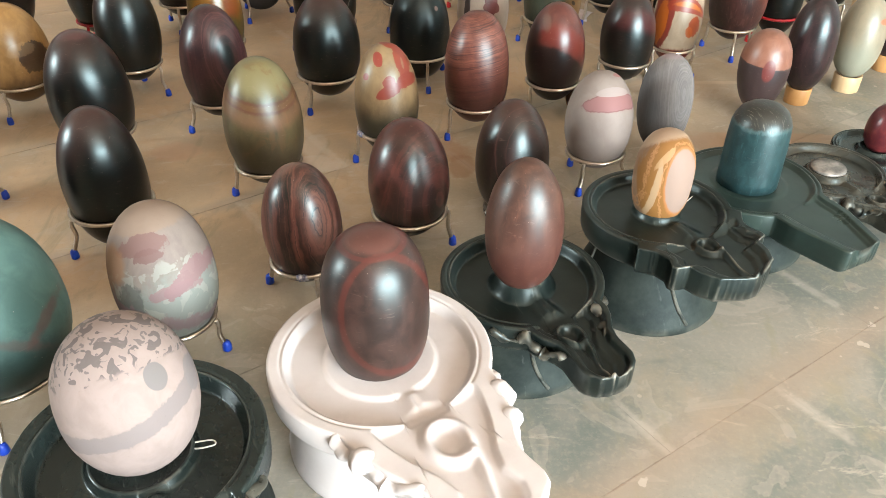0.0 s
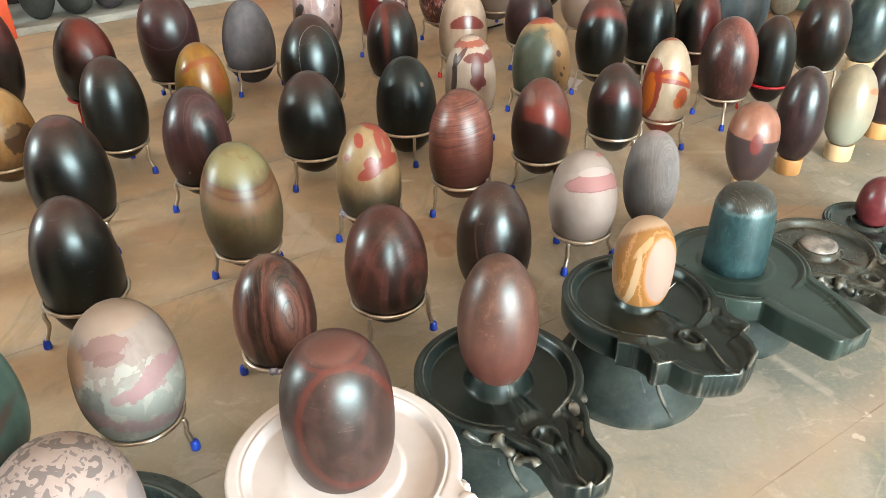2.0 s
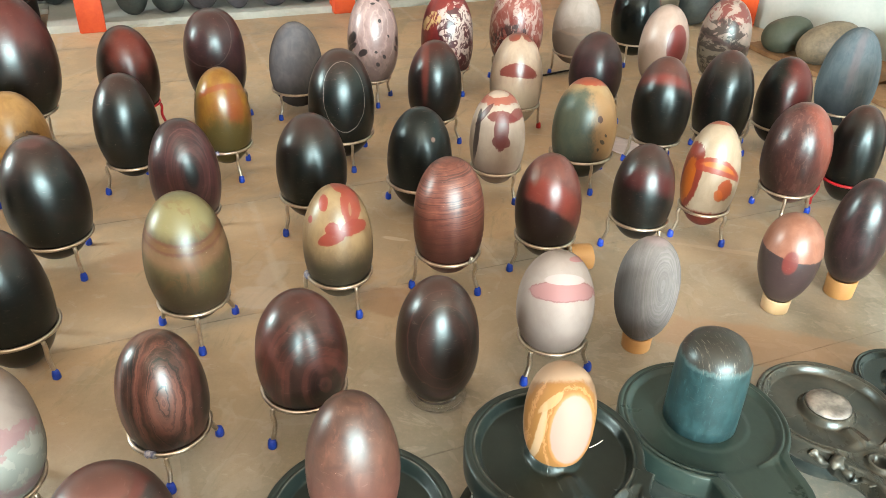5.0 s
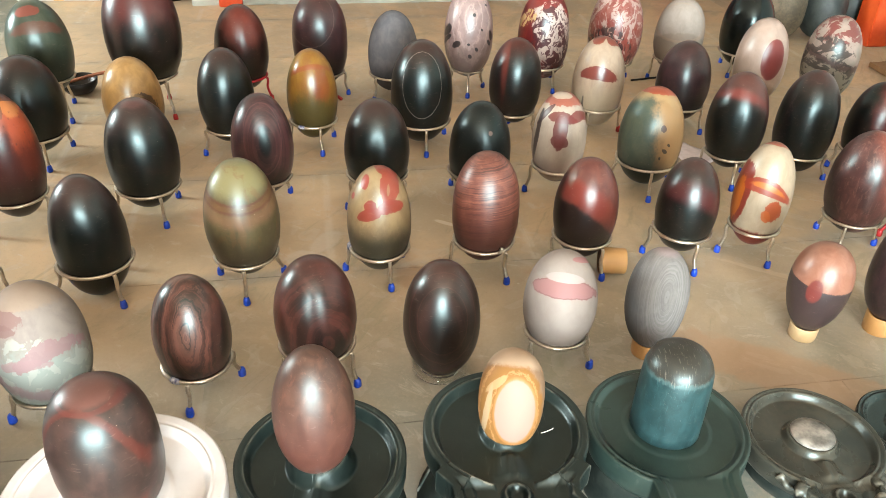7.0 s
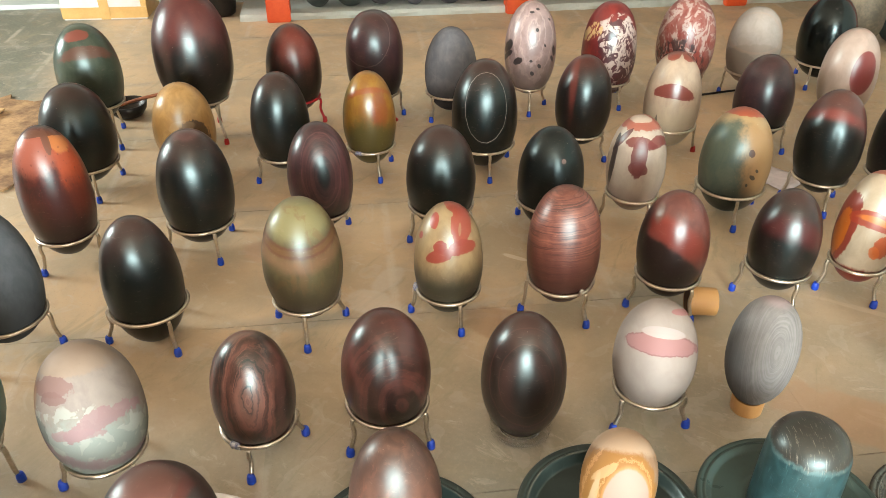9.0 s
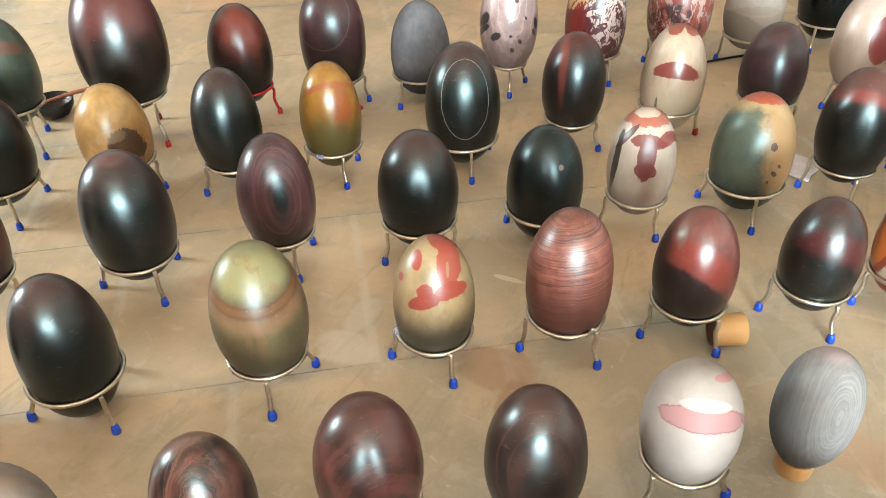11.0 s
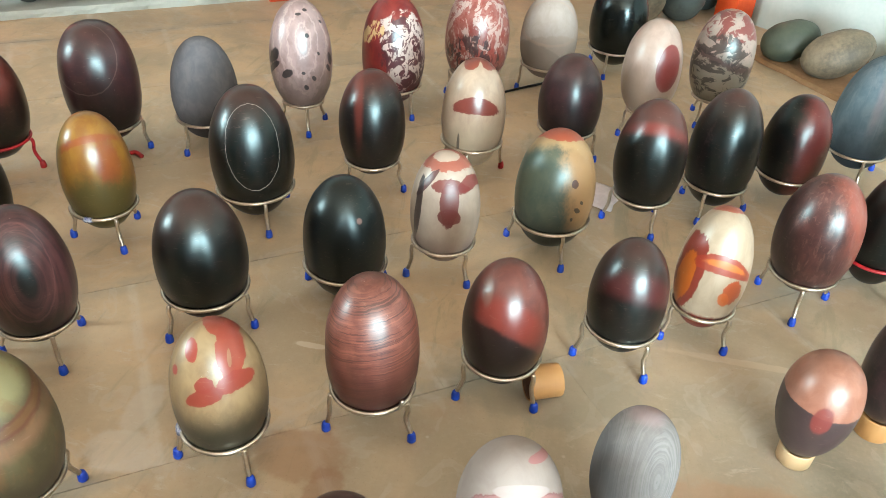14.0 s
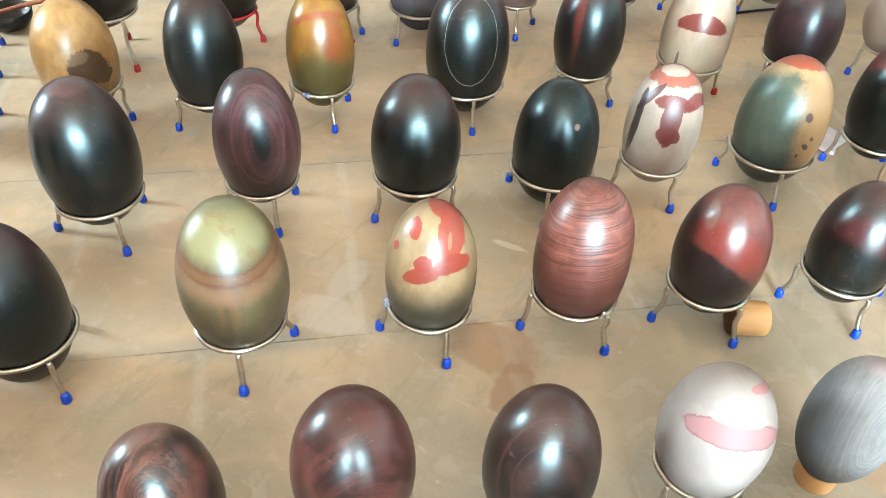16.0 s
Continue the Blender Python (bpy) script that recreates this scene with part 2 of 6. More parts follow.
    seam = g.m("SUBTRACT", 1.0, g.ss(0.006, 0.024, g.m("ADD", seam, g.m("MULTIPLY", g.m("SUBTRACT", fine, 0.5), 0.03))))
    col = g.mix(g.m("MULTIPLY", g.m("MULTIPLY", seam, g.ss(0.40, 0.56, g.noise(p, 6.0, 4, 0.65, shift=41.0))), 0.42), col, C(212, 200, 182))
    # crisp-edged pale patches where dust has been wiped, and a few spills
    wipe = g.noise(p, 4.4, 3, 0.5, shift=52.0, twist=1.6)
    col = g.mix(g.m("MULTIPLY", g.m("MULTIPLY", g.ss(0.585, 0.60, wipe), g.m("SUBTRACT", 1.0, g.ss(0.62, 0.72, wipe))), 0.20), col, C(204, 192, 176))
    ragged = g.m("MULTIPLY", g.m("SUBTRACT", g.noise(p, 13.0, 4, 0.65, shift=61.0), 0.5), 0.9)
    for sx, sy, rx, ry, spill, much in ((0.04, 2.62, 0.13, 0.09, C(160, 114, 76), 0.42), (0.13, 2.52, 0.05, 0.09, C(146, 98, 62), 0.42), (-0.40, 2.52, 0.10, 0.07, C(206, 196, 182), 0.5), (-0.42, 2.66, 0.05, 0.09, C(202, 192, 178), 0.4),
                                        (-0.92, 2.60, 0.10, 0.08, C(206, 170, 140), 0.5), (1.30, 2.70, 0.50, 0.11, C(190, 146, 110), 0.4), (1.20, 3.27, 0.26, 0.016, C(214, 190, 160), 0.5), (-0.07, 3.01, 0.06, 0.014, C(226, 212, 190), 0.7), (0.62, 3.02, 0.30, 0.16, C(132, 134, 120), 0.35)):
        away = g.node("VectorMath", Vector=g.vm("MULTIPLY", g.vm("SUBTRACT", p, (sx, sy, 0.0)), (1 / rx, 1 / ry, 0.0)))
        away.operation = "LENGTH"
        k = g.m("SUBTRACT", 1.0, g.ss(0.78, 1.08, g.m("ADD", away.outputs["Value"], ragged)))
        col = g.mix(g.m("MULTIPLY", k, much), col, spill)
    # pale mortar smeared and chipped along one long joint
    deep = g.m("SUBTRACT", g.m("MULTIPLY", sep.outputs[1], CA), g.m("MULTIPLY", sep.outputs[0], SA))
    near = g.m("SUBTRACT", 1.0, g.ss(0.005, 0.11, g.m("ABSOLUTE", g.m("SUBTRACT", deep, 0.674))))
    smudge = g.m("SUBTRACT", 1.0, g.ss(0.02, 0.15, g.m("ADD", g.m("ABSOLUTE", g.m("SUBTRACT", deep, 0.674)), g.m("MULTIPLY", mott, 0.06))))
    col = g.mix(g.m("MULTIPLY", smudge, 0.42), col, C(176, 148, 122))
    chip = g.node("TexVoronoi", Vector=g.vm("ADD", p, g.vm("MULTIPLY", g.node("TexNoise", Vector=p, Scale=40.0).outputs["Color"], (0.03, 0.03, 0.0))), Scale=15.0)
    chips = g.m("MULTIPLY", g.m("SUBTRACT", 1.0, g.ss(0.13, 0.17, chip.outputs["Distance"])), g.ss(0.60, 0.62, g.node("SeparateColor", Color=chip.outputs["Color"]).outputs[0]))
    col = g.mix(g.m("MULTIPLY", g.m("MULTIPLY", chips, g.ss(0.1, 0.5, near)), 0.6), col, C(214, 198, 180))
    g.bump(g.m("ADD", g.m("MULTIPLY", mott, 0.6), g.m("MULTIPLY", fine, 0.25)), 0.35, 0.003)
    return g.done(col, g.m("ADD", 0.40, g.m("MULTIPLY", mott, 0.22)), 0.0, 0.4)


FLOOR = floor_material()
JOINT = surface("dirty_joint_mortar", C(186, 160, 132), C(140, 118, 96), 0.85, 5, 0, 0.001, 80)


def stone(name, r, h, base, layers, rough=0.27, relief=0.0004, seed=0.0, mottle=3.0, spec=0.46):
    """A stone's skin. base: two colours of its mottling. layers: (kind, numbers, colour, strength), painted one over
    the other.
    u runs to its face's right, s up its face as the camera looks down on it, v up its axis, all from -1 to 1."""
    g = Graph(name)
    p = g.vm("MULTIPLY", g.node("TexCoord").outputs["Object"], (1 / r, 1 / r, 1 / h))
    sep = g.node("SeparateXYZ", Vector=p)
    u, y, v = sep.outputs[0], sep.outputs[1], sep.outputs[2]
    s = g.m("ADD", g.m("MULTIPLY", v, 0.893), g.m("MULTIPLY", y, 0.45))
    face = g.m("SUBTRACT", g.m("MULTIPLY", v, 0.45), g.m("MULTIPLY", y, 0.893))
    front = g.ss(-0.05, 0.08, face)
    n1 = g.noise(p, 2.6, 4, 0.6, shift=seed)
    n2 = g.noise(p, 6.5, 4, 0.6, shift=seed + 5)
    n3 = g.noise(p, 15.0, 3, 0.6, shift=seed + 9)
    wob1 = g.m("SUBTRACT", g.m("ADD", g.m("ADD", g.m("MULTIPLY", n1, 1.1), g.m("MULTIPLY", n2, 0.9)), g.m("MULTIPLY", n3, 0.5)), 1.25)
    fine = g.noise(p, 38.0, 4, 0.65, shift=seed)
    mix0 = g.noise(p, mottle, 5, 0.6, shift=seed + 2, twist=0.5)
    col = g.mix(g.ss(0.34, 0.68, mix0), base[0], base[1])
    for kind, num, colour, strength in layers:
        if kind == "blob":
            u0, s0, ru, rs, wob, edge, turn = (list(num) + [0.25, 0.08, 0.0][len(num) - 4:])[:7]
            ct, st = math.cos(radians(turn)), math.sin(radians(turn))
            du, ds = g.m("SUBTRACT", u, u0), g.m("SUBTRACT", s, s0)
            a = g.m("ADD", g.m("MULTIPLY", du, ct / ru), g.m("MULTIPLY", ds, st / ru))
            b = g.m("ADD", g.m("MULTIPLY", du, -st / rs), g.m("MULTIPLY", ds, ct / rs))
            d = g.m("SQRT", g.m("ADD", g.m("MULTIPLY", a, a), g.m("MULTIPLY", b, b)))
            d = g.m("ADD", d, g.m("MULTIPLY", wob1, wob))
            k = g.m("MULTIPLY", g.m("SUBTRACT", 1.0, g.ss(1 - edge, 1 + edge, d)), front)
        elif kind == "band":
            lo, hi, slope, wob, edge, dip = (list(num) + [0.0])[:6]
            w = g.m("ADD", g.m("ADD", v, g.m("MULTIPLY", u, slope)), g.m("MULTIPLY", wob1, wob))
            w = g.m("ADD", w, g.m("MULTIPLY", face, dip)) if dip else w
            k = g.m("MULTIPLY", g.ss(lo - edge, lo + edge, w), g.m("SUBTRACT", 1.0, g.ss(hi - edge, hi + edge, w)))
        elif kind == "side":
            # tone ramp across the face; on near-black stones it carries a painted ceiling reflection
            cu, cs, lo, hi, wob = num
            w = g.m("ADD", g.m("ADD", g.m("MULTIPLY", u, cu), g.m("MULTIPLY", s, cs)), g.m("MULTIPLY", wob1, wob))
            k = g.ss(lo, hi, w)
        elif kind == "cloud":
            scale, lo, hi, su, sv, twist = num
            k = g.ss(lo, hi, g.noise(p, scale, 5, 0.6, (su, su, sv), seed + scale, twist))
        elif kind == "zone":
            scale, lo, hi, s0, s1 = num
            k = g.ss(lo, hi, g.noise(p, scale, 3, 0.55, (1, 1, 1.4), seed + scale, 0.6))
            w = g.m("ADD", s, g.m("MULTIPLY", wob1, 0.12))
            k = g.m("MULTIPLY", k, g.m("MULTIPLY", g.ss(s0 - 0.04, s0 + 0.04, w), g.m("SUBTRACT", 1.0, g.ss(s1 - 0.04, s1 + 0.04, w))))
        elif kind == "patches":
            scale, lo, s0, s1 = num
            k = g.ss(lo - 0.012, lo + 0.012, g.noise(p, scale, 1.2, 0.45, (1, 1, 1.5), seed + scale, 0.9))
            w = g.m("ADD", s, g.m("MULTIPLY", wob1, 0.10))
            k = g.m("MULTIPLY", k, g.m("MULTIPLY", g.ss(s0 - 0.03, s0 + 0.03, w), g.m("SUBTRACT", 1.0, g.ss(s1 - 0.03, s1 + 0.03, w))))
        elif kind == "rings":
            u0, s0, ru, rs, freq, wob, lo, hi = num
            a = g.m("DIVIDE", g.m("SUBTRACT", u, u0), ru)
            b = g.m("DIVIDE", g.m("SUBTRACT", s, s0), rs)
            d = g.m("SQRT", g.m("ADD", g.m("MULTIPLY", a, a), g.m("MULTIPLY", b, b)))
            d = g.m("ADD", d, g.m("MULTIPLY", wob1, wob))
            wave = g.m("SINE", g.m("ADD", g.m("MULTIPLY", d, freq), g.m("MULTIPLY", n2, 3.0)))
            k = g.ss(lo, hi, g.m("ADD", wave, g.m("MULTIPLY", g.m("SUBTRACT", fine, 0.5), 0.8)))
        elif kind in ("grain", "layers"):
            # irregular concentric ovals, or level bands, like grain in sawn wood
            u0, s0, ru, rs, freq, wob, lo, hi = num
            if kind == "grain":
                a = g.m("DIVIDE", g.m("SUBTRACT", u, u0), ru)
                b = g.m("DIVIDE", g.m("SUBTRACT", s, s0), rs)
                d = g.m("SQRT", g.m("ADD", g.m("MULTIPLY", a, a), g.m("MULTIPLY", b, b)))
            else:
                d = g.m("ADD", g.m("ADD", v, g.m("MULTIPLY", u, ru)), g.m("MULTIPLY", g.m("MULTIPLY", u, u), rs))
            d = g.m("ADD", d, g.m("MULTIPLY", g.m("SUBTRACT", g.m("ADD", g.m("MULTIPLY", n1, 1.7), g.m("MULTIPLY", n2, 0.5)), 1.1), wob))
            vec = g.node("CombineXYZ", X=g.m("ADD", g.m("MULTIPLY", d, freq), seed), Y=g.m("MULTIPLY", u, 0.7), Z=g.m("MULTIPLY", y, 0.7)).outputs[0]
            k = g.ss(lo, hi, g.node("TexNoise", Vector=vec, Scale=1.0, Detail=2.5, Roughness=0.55).outputs["Fac"])
        elif kind == "oval":
            u0, s0, ru, rs, width = num
            a = g.m("DIVIDE", g.m("SUBTRACT", u, u0), ru)
            b = g.m("DIVIDE", g.m("SUBTRACT", s, s0), rs)
            d = g.m("SQRT", g.m("ADD", g.m("MULTIPLY", a, a), g.m("MULTIPLY", b, b)))
            d = g.m("ABSOLUTE", g.m("ADD", g.m("SUBTRACT", d, 1.0), g.m("MULTIPLY", wob1, 0.06)))
            k = g.m("MULTIPLY", g.m("SUBTRACT", 1.0, g.ss(width * 0.6, width * 1.5, d)), front)
        elif kind == "lines":
            freq, wob, lo, hi, slope = num
            w = g.m("ADD", g.m("ADD", g.m("MULTIPLY", v, freq), g.m("MULTIPLY", u, slope * freq)), g.m("MULTIPLY", wob1, wob))
            wave = g.m("SINE", g.m("ADD", w, g.m("MULTIPLY", n1, 4.0)))
            k = g.ss(lo, hi, g.m("ADD", wave, g.m("MULTIPLY", g.m("SUBTRACT", fine, 0.5), 1.0)))
        elif kind == "veined":
            u0, s0, ru, rs, scale, lo, hi, flat = (list(num) + [0.8])[:8]
            a = g.m("DIVIDE", g.m("SUBTRACT", u, u0), ru)
            b = g.m("DIVIDE", g.m("SUBTRACT", s, s0), rs)
            d = g.m("ADD", g.m("SQRT", g.m("ADD", g.m("MULTIPLY", a, a), g.m("MULTIPLY", b, b))), g.m("MULTIPLY", wob1, 0.5))
            k = g.m("MULTIPLY", g.m("SUBTRACT", 1.0, g.ss(0.9, 1.02, d)), front)
            k = g.m("MULTIPLY", k, g.ss(lo, hi, g.noise(p, scale, 4, 0.55, (1.3 if flat < 1 else 0.8, 1.3 if flat < 1 else 0.8, flat), seed + scale, 1.4)))
        elif kind == "streaks":
            s0, lo, hi = num
            k = g.m("MULTIPLY", g.ss(lo, hi, g.noise(p, 9.0, 4, 0.6, (0.35, 3.0, 0.5), seed)), g.ss(s0, s0 + 0.08, v))
        elif kind == "spots":
            scale, size, lo, hi, thin = num
            vor = g.node("TexVoronoi", Vector=g.vm("ADD", p, (seed, seed, seed)), Scale=scale)
            d = g.m("ADD", vor.outputs["Distance"], g.m("MULTIPLY", wob1, 0.08))
            k = g.m("SUBTRACT", 1.0, g.ss(size * 0.8, size * 1.2, d))
            k = g.m("MULTIPLY", k, g.ss(thin, thin + 0.05, n1))
            k = g.m("MULTIPLY", k, g.m("MULTIPLY", g.ss(lo, lo + 0.1, s), g.m("SUBTRACT", 1.0, g.ss(hi - 0.1, hi, s))))
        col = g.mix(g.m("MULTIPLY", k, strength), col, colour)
    if rough <= 0.4:
        rub = g.noise(p, 11.0, 4, 0.6, (0.5, 0.5, 3.2), seed + 13, 0.8)
        col = g.mix(g.m("MULTIPLY", g.ss(0.60, 0.72, rub), 0.14), col, C(150, 128, 116))
        nick = g.node("TexVoronoi", Vector=g.vm("ADD", p, (seed, -seed, seed * 0.5)), Scale=7.0)
        few = g.ss(0.66, 0.68, g.node("SeparateColor", Color=nick.outputs["Color"]).outputs[1])
        col = g.mix(g.m("MULTIPLY", g.m("MULTIPLY", g.m("SUBTRACT", 1.0, g.ss(0.035, 0.06, nick.outputs["Distance"])), few), 0.45), col, C(186, 172, 160))
    # pores and faint dust scratches
    col = g.mix(g.m("MULTIPLY", g.ss(0.68, 0.76, fine), 0.03), col, C(170, 156, 144))
    col = g.mix(g.m("MULTIPLY", g.ss(0.62, 0.72, g.m("SUBTRACT", 1.0, fine)), 0.10), col, C(20, 16, 14))
    g.bump(g.m("ADD", g.m("MULTIPLY", fine, 0.06), g.m("ADD", g.m("MULTIPLY", n2, 0.7), g.m("MULTIPLY", n1, 0.7))), 0.35, relief * 0.55)
    matt = rough > 0.4
    if not matt:
        # tints this skin's reflections teal, cooler than the lamps that make them
        g.bsdf.inputs["Specular Tint"].default_value = (0.78, 1.0, 0.98, 1.0)
    return g.done(col, g.m("ADD", rough + (0.08 if matt else -0.05), g.m("ADD", g.m("MULTIPLY", n2, 0.08), g.m("MULTIPLY", n1, 0.10))), 0.0, 0.16 if matt else spec)


# ---- mesh helpers ----
def mesh_of(name, bm, material, smooth=True):
    bmesh.ops.recalc_face_normals(bm, faces=bm.faces)
    me = bpy.data.meshes.new(name)
    bm.to_mesh(me)
    bm.free()
    for f in me.polygons:
        f.use_smooth = smooth
    me.materials.append(material)
    return me


def part(name, bm, material, parent, label="", smooth=True):
    ob = new(name, mesh_of(name, bm, material, smooth))
    ob.parent = parent
    return tagged(ob, label)


def thing(name, bm, material, m, label, category, group="", kind="", smooth=True):
    ob = new(name, mesh_of(name, bm, material, smooth))
    ob.matrix_world = m
    return tagged(ob, label, category, group, kind)


def holder(name, m, label, category, group="", kind=""):
    ob = new(name)
    ob.empty_display_size = 0.05
    ob.matrix_world = m
    return tagged(ob, label, category, group, kind)


def bridge(bm, loops, close=True):
    """Quads between rows of points, each row a ring."""
    rows = [[bm.verts.new(p) for p in row] for row in loops]
    n = len(rows[0])
    for low, high in zip(rows, rows[1:]):
        for i in range(n if close else n - 1):
            j = (i + 1) % n
            bm.faces.new((low[i], low[j], high[j], high[i]))
    return rows


def lathe(profile, n=40, cap_low=True, cap_high=True, bm=None, at=(0, 0, 0)):
    """A turned body from (radius, height) pairs."""
    bm = bm or bmesh.new()
    rows = bridge(bm, [[(at[0] + r * math.cos(2 * math.pi * i / n), at[1] + r * math.sin(2 * math.pi * i / n), at[2] + z) for i in range(n)] for r, z in profile])
    if cap_low:
        bm.faces.new(rows[0][::-1])
    if cap_high:
        bm.faces.new(rows[-1])
    return bm


def spline(points, per=6):
    """A smooth line through the points."""
    p = [Vector(q) for q in points]
    p = [2 * p[0] - p[1]] + p + [2 * p[-1] - p[-2]]
    out = []
    for a, b, c, d in zip(p, p[1:], p[2:], p[3:]):
        for k in range(per):
            t = k / per
            out.append(0.5 * (2 * b + (c - a) * t + (2 * a - 5 * b + 4 * c - d) * t * t + (3 * b - a - 3 * c + d) * t ** 3))
    return out + [p[-2]]


def tube(points, radius, n=8, closed=False, bm=None):
    """A round rod along a line; radius is a number or one for each point."""
    bm = bm or bmesh.new()
    pts = [Vector(q) for q in points]
    count = len(pts)
    loops = []
    side = None
    for i, q in enumerate(pts):
        ahead = (pts[(i + 1) % count] if closed or i + 1 < count else q) - (pts[i - 1] if closed or i else q)
        ahead.normalize()
        if side is None:
            side = ahead.orthogonal().normalized()
        side = (side - ahead * side.dot(ahead)).normalized()
        up = ahead.cross(side)
        r = radius[i] if isinstance(radius, (list, tuple)) else radius
        loops.append([q + (side * math.cos(2 * math.pi * k / n) + up * math.sin(2 * math.pi * k / n)) * r for k in range(n)])
    if closed:
        loops.append(loops[0])
    rows = bridge(bm, loops)
    if closed:
        bmesh.ops.remove_doubles(bm, verts=bm.verts, dist=1e-6)
    else:
        bm.faces.new(rows[0][::-1])
        bm.faces.new(rows[-1])
    return bm


def box_mesh(x0, x1, y0, y1, z0, z1, bevel=0.0, bm=None):
    bm = bm or bmesh.new()
    made = bmesh.ops.create_cube(bm, size=1.0)["verts"]
    for w in made:
        w.co = Vector(((x0 + x1) / 2 + w.co.x * (x1 - x0), (y0 + y1) / 2 + w.co.y * (y1 - y0), (z0 + z1) / 2 + w.co.z * (z1 - z0)))
    if bevel:
        bmesh.ops.bevel(bm, geom=list({e for w in made for e in w.link_edges}), offset=bevel, segments=2, affect="EDGES")
    return bm


def egg_mesh(r, h, taper=0.05, blunt=2.12, n=44, m=30, uneven=0.006, seed=0.0, flat_low=None):
    """An egg about its own middle; taper > 0 narrows its top."""
    loops = []
    for j in range(1, m):
        w = -math.cos(math.pi * j / m)
        if flat_low is not None and w < flat_low:
            w = flat_low + (w - flat_low) * 0.12
        rad = (1 - abs(w) ** blunt) ** (1 / blunt) * (1 - taper * w) / (1 + 0.4 * taper * taper)
        row = []
        for i in range(n):
            a = 2 * math.pi * i / n
            d = Vector((math.cos(a) * rad, math.sin(a) * rad, w))
            k = 1 + uneven * 2 * (noise.noise(d * 1.7 + Vector((seed, 0, seed))))
            row.append((d.x * r * k, d.y * r * k, w * h))
        loops.append(row)
    bm = bmesh.new()
    rows = bridge(bm, loops)
    low = bm.verts.new((0, 0, -h if flat_low is None else loops[0][0][2]))
    top = bm.verts.new((0, 0, h))
    for i in range(n):
        bm.faces.new((low, rows[0][(i + 1) % n], rows[0][i]))
        bm.faces.new((top, rows[-1][i], rows[-1][(i + 1) % n]))
    return bm


# ---- room ----
TURNED = Matrix.Rotation(ROOM, 4, "Z")


def wall(name, label, boxes, material):
    bm = bmesh.new()
    for b in boxes:
        box_mesh(*b, bm=bm)
    return thing(name, bm, material, TURNED, label, "wall", kind="structure", smooth=False)


H = 3.7
wall("wall_north", "white painted wall behind the stone shelf", [(-5.2, 5.6, 6.4, 6.6, 0, H)], WHITE_PAINT)
thing("wall_east", box_mesh(0.0, 0.2, -10.4, 0.0, 0, H), WHITE_PAINT, TURNED @ pose(5.0, 4.55, 0, 0, 0, 12), "pale white painted side wall beside the boulders", "wall", kind="structure", smooth=False)
wall("wall_alcove", "white painted end wall of the shelf alcove", [(5.325, 5.525, 4.40, 6.4, 0, H)], WHITE_PAINT)
# west and south walls stay out of view; their dark paint shapes the reflections
wall("wall_west", "unseen wall with a window opening, brown to darken reflections", [(-5.2, -5.0, -5.7, 3.6, 0, H), (-5.2, -5.0, 5.2, 6.4, 0, H), (-5.2, -5.0, 3.6, 5.2, 0, 1.25), (-5.2, -5.0, 3.6, 5.2, 2.75, H)], DIM_PAINT)
wall("wall_south", "unseen wall with an open shop front, brown to darken reflections", [(-5.0, -1.6, -5.7, -5.5, 0, H), (3.6, 7.2, -5.7, -5.5, 0, H), (-1.6, 3.6, -5.7, -5.5, 2.8, H)], DIM_PAINT)
thing("ceiling", box_mesh(-5.2, 7.2, -5.7, 6.6, H, H + 0.15), CEILING_PAINT, TURNED, "unseen ceiling, warm pink to tint the bounced light", "ceiling", kind="structure", smooth=False)
floor = thing("floor", box_mesh(-5.2, 7.2, -5.7, 6.6, -0.12, -0.0012), JOINT, TURNED, "worn tan and grey-green limestone slab floor", "floor", kind="structure", smooth=False)

# ---- back shelf ----
rough_ledge = bmesh.new()
steps = [0.36 + 4.96 * i / 160 for i in range(161)]
crumble = lambda a, k: noise.noise(Vector((a * 5.0, k, 3.0))) + 0.6 * noise.noise(Vector((a * 17.0, k, 8.0)))
bridge(rough_ledge, [[(a, y + f * crumble(a, i), z + 0.3 * f * crumble(a, i + 5)) for a in steps] for i, (y, z, f) in enumerate(((0.76, 0.0, 0.0), (0.02, 0.0, 0.012), (0.022, 0.024, 0.014), (0.034, 0.044, 0.012), (0.07, 0.046, 0.004), (0.76, 0.046, 0.0)))], False)
ledge = holder("stone_shelf", TURNED @ pose(0, 5.62, 0), "low white plastered shelf ledge with orange painted posts", "shelf")
part("ledge", rough_ledge, WHITE_PAINT, ledge, "chalky crumbled white plaster ledge", False)
part("back_sill", box_mesh(-5.0, 0.355, 0.52, 0.69, 0, 0.035, 0.006), WHITE_PAINT, ledge, "worn white painted sill before the dark panel", False)
# one flat dark panel along the back, behind ledge and sill
part("back_panel", box_mesh(-5.0, 5.32, 0.70, 0.76, 0.05, 1.6), DARK_PANEL, ledge, "flat dark panel behind the ledge", False)
for a in (0.63, 2.31, 3.95):
    part("post", box_mesh(a - 0.08, a + 0.08, -0.03, 0.10, 0, 1.6, 0.006), ORANGE_PAINT, ledge, "orange painted post", False)
part("upper_board", box_mesh(0.36, 5.32, 0.0, 0.69, 0.95, 1.0, 0.004), WHITE_PAINT, ledge, "", False)
pick = random.Random(11)
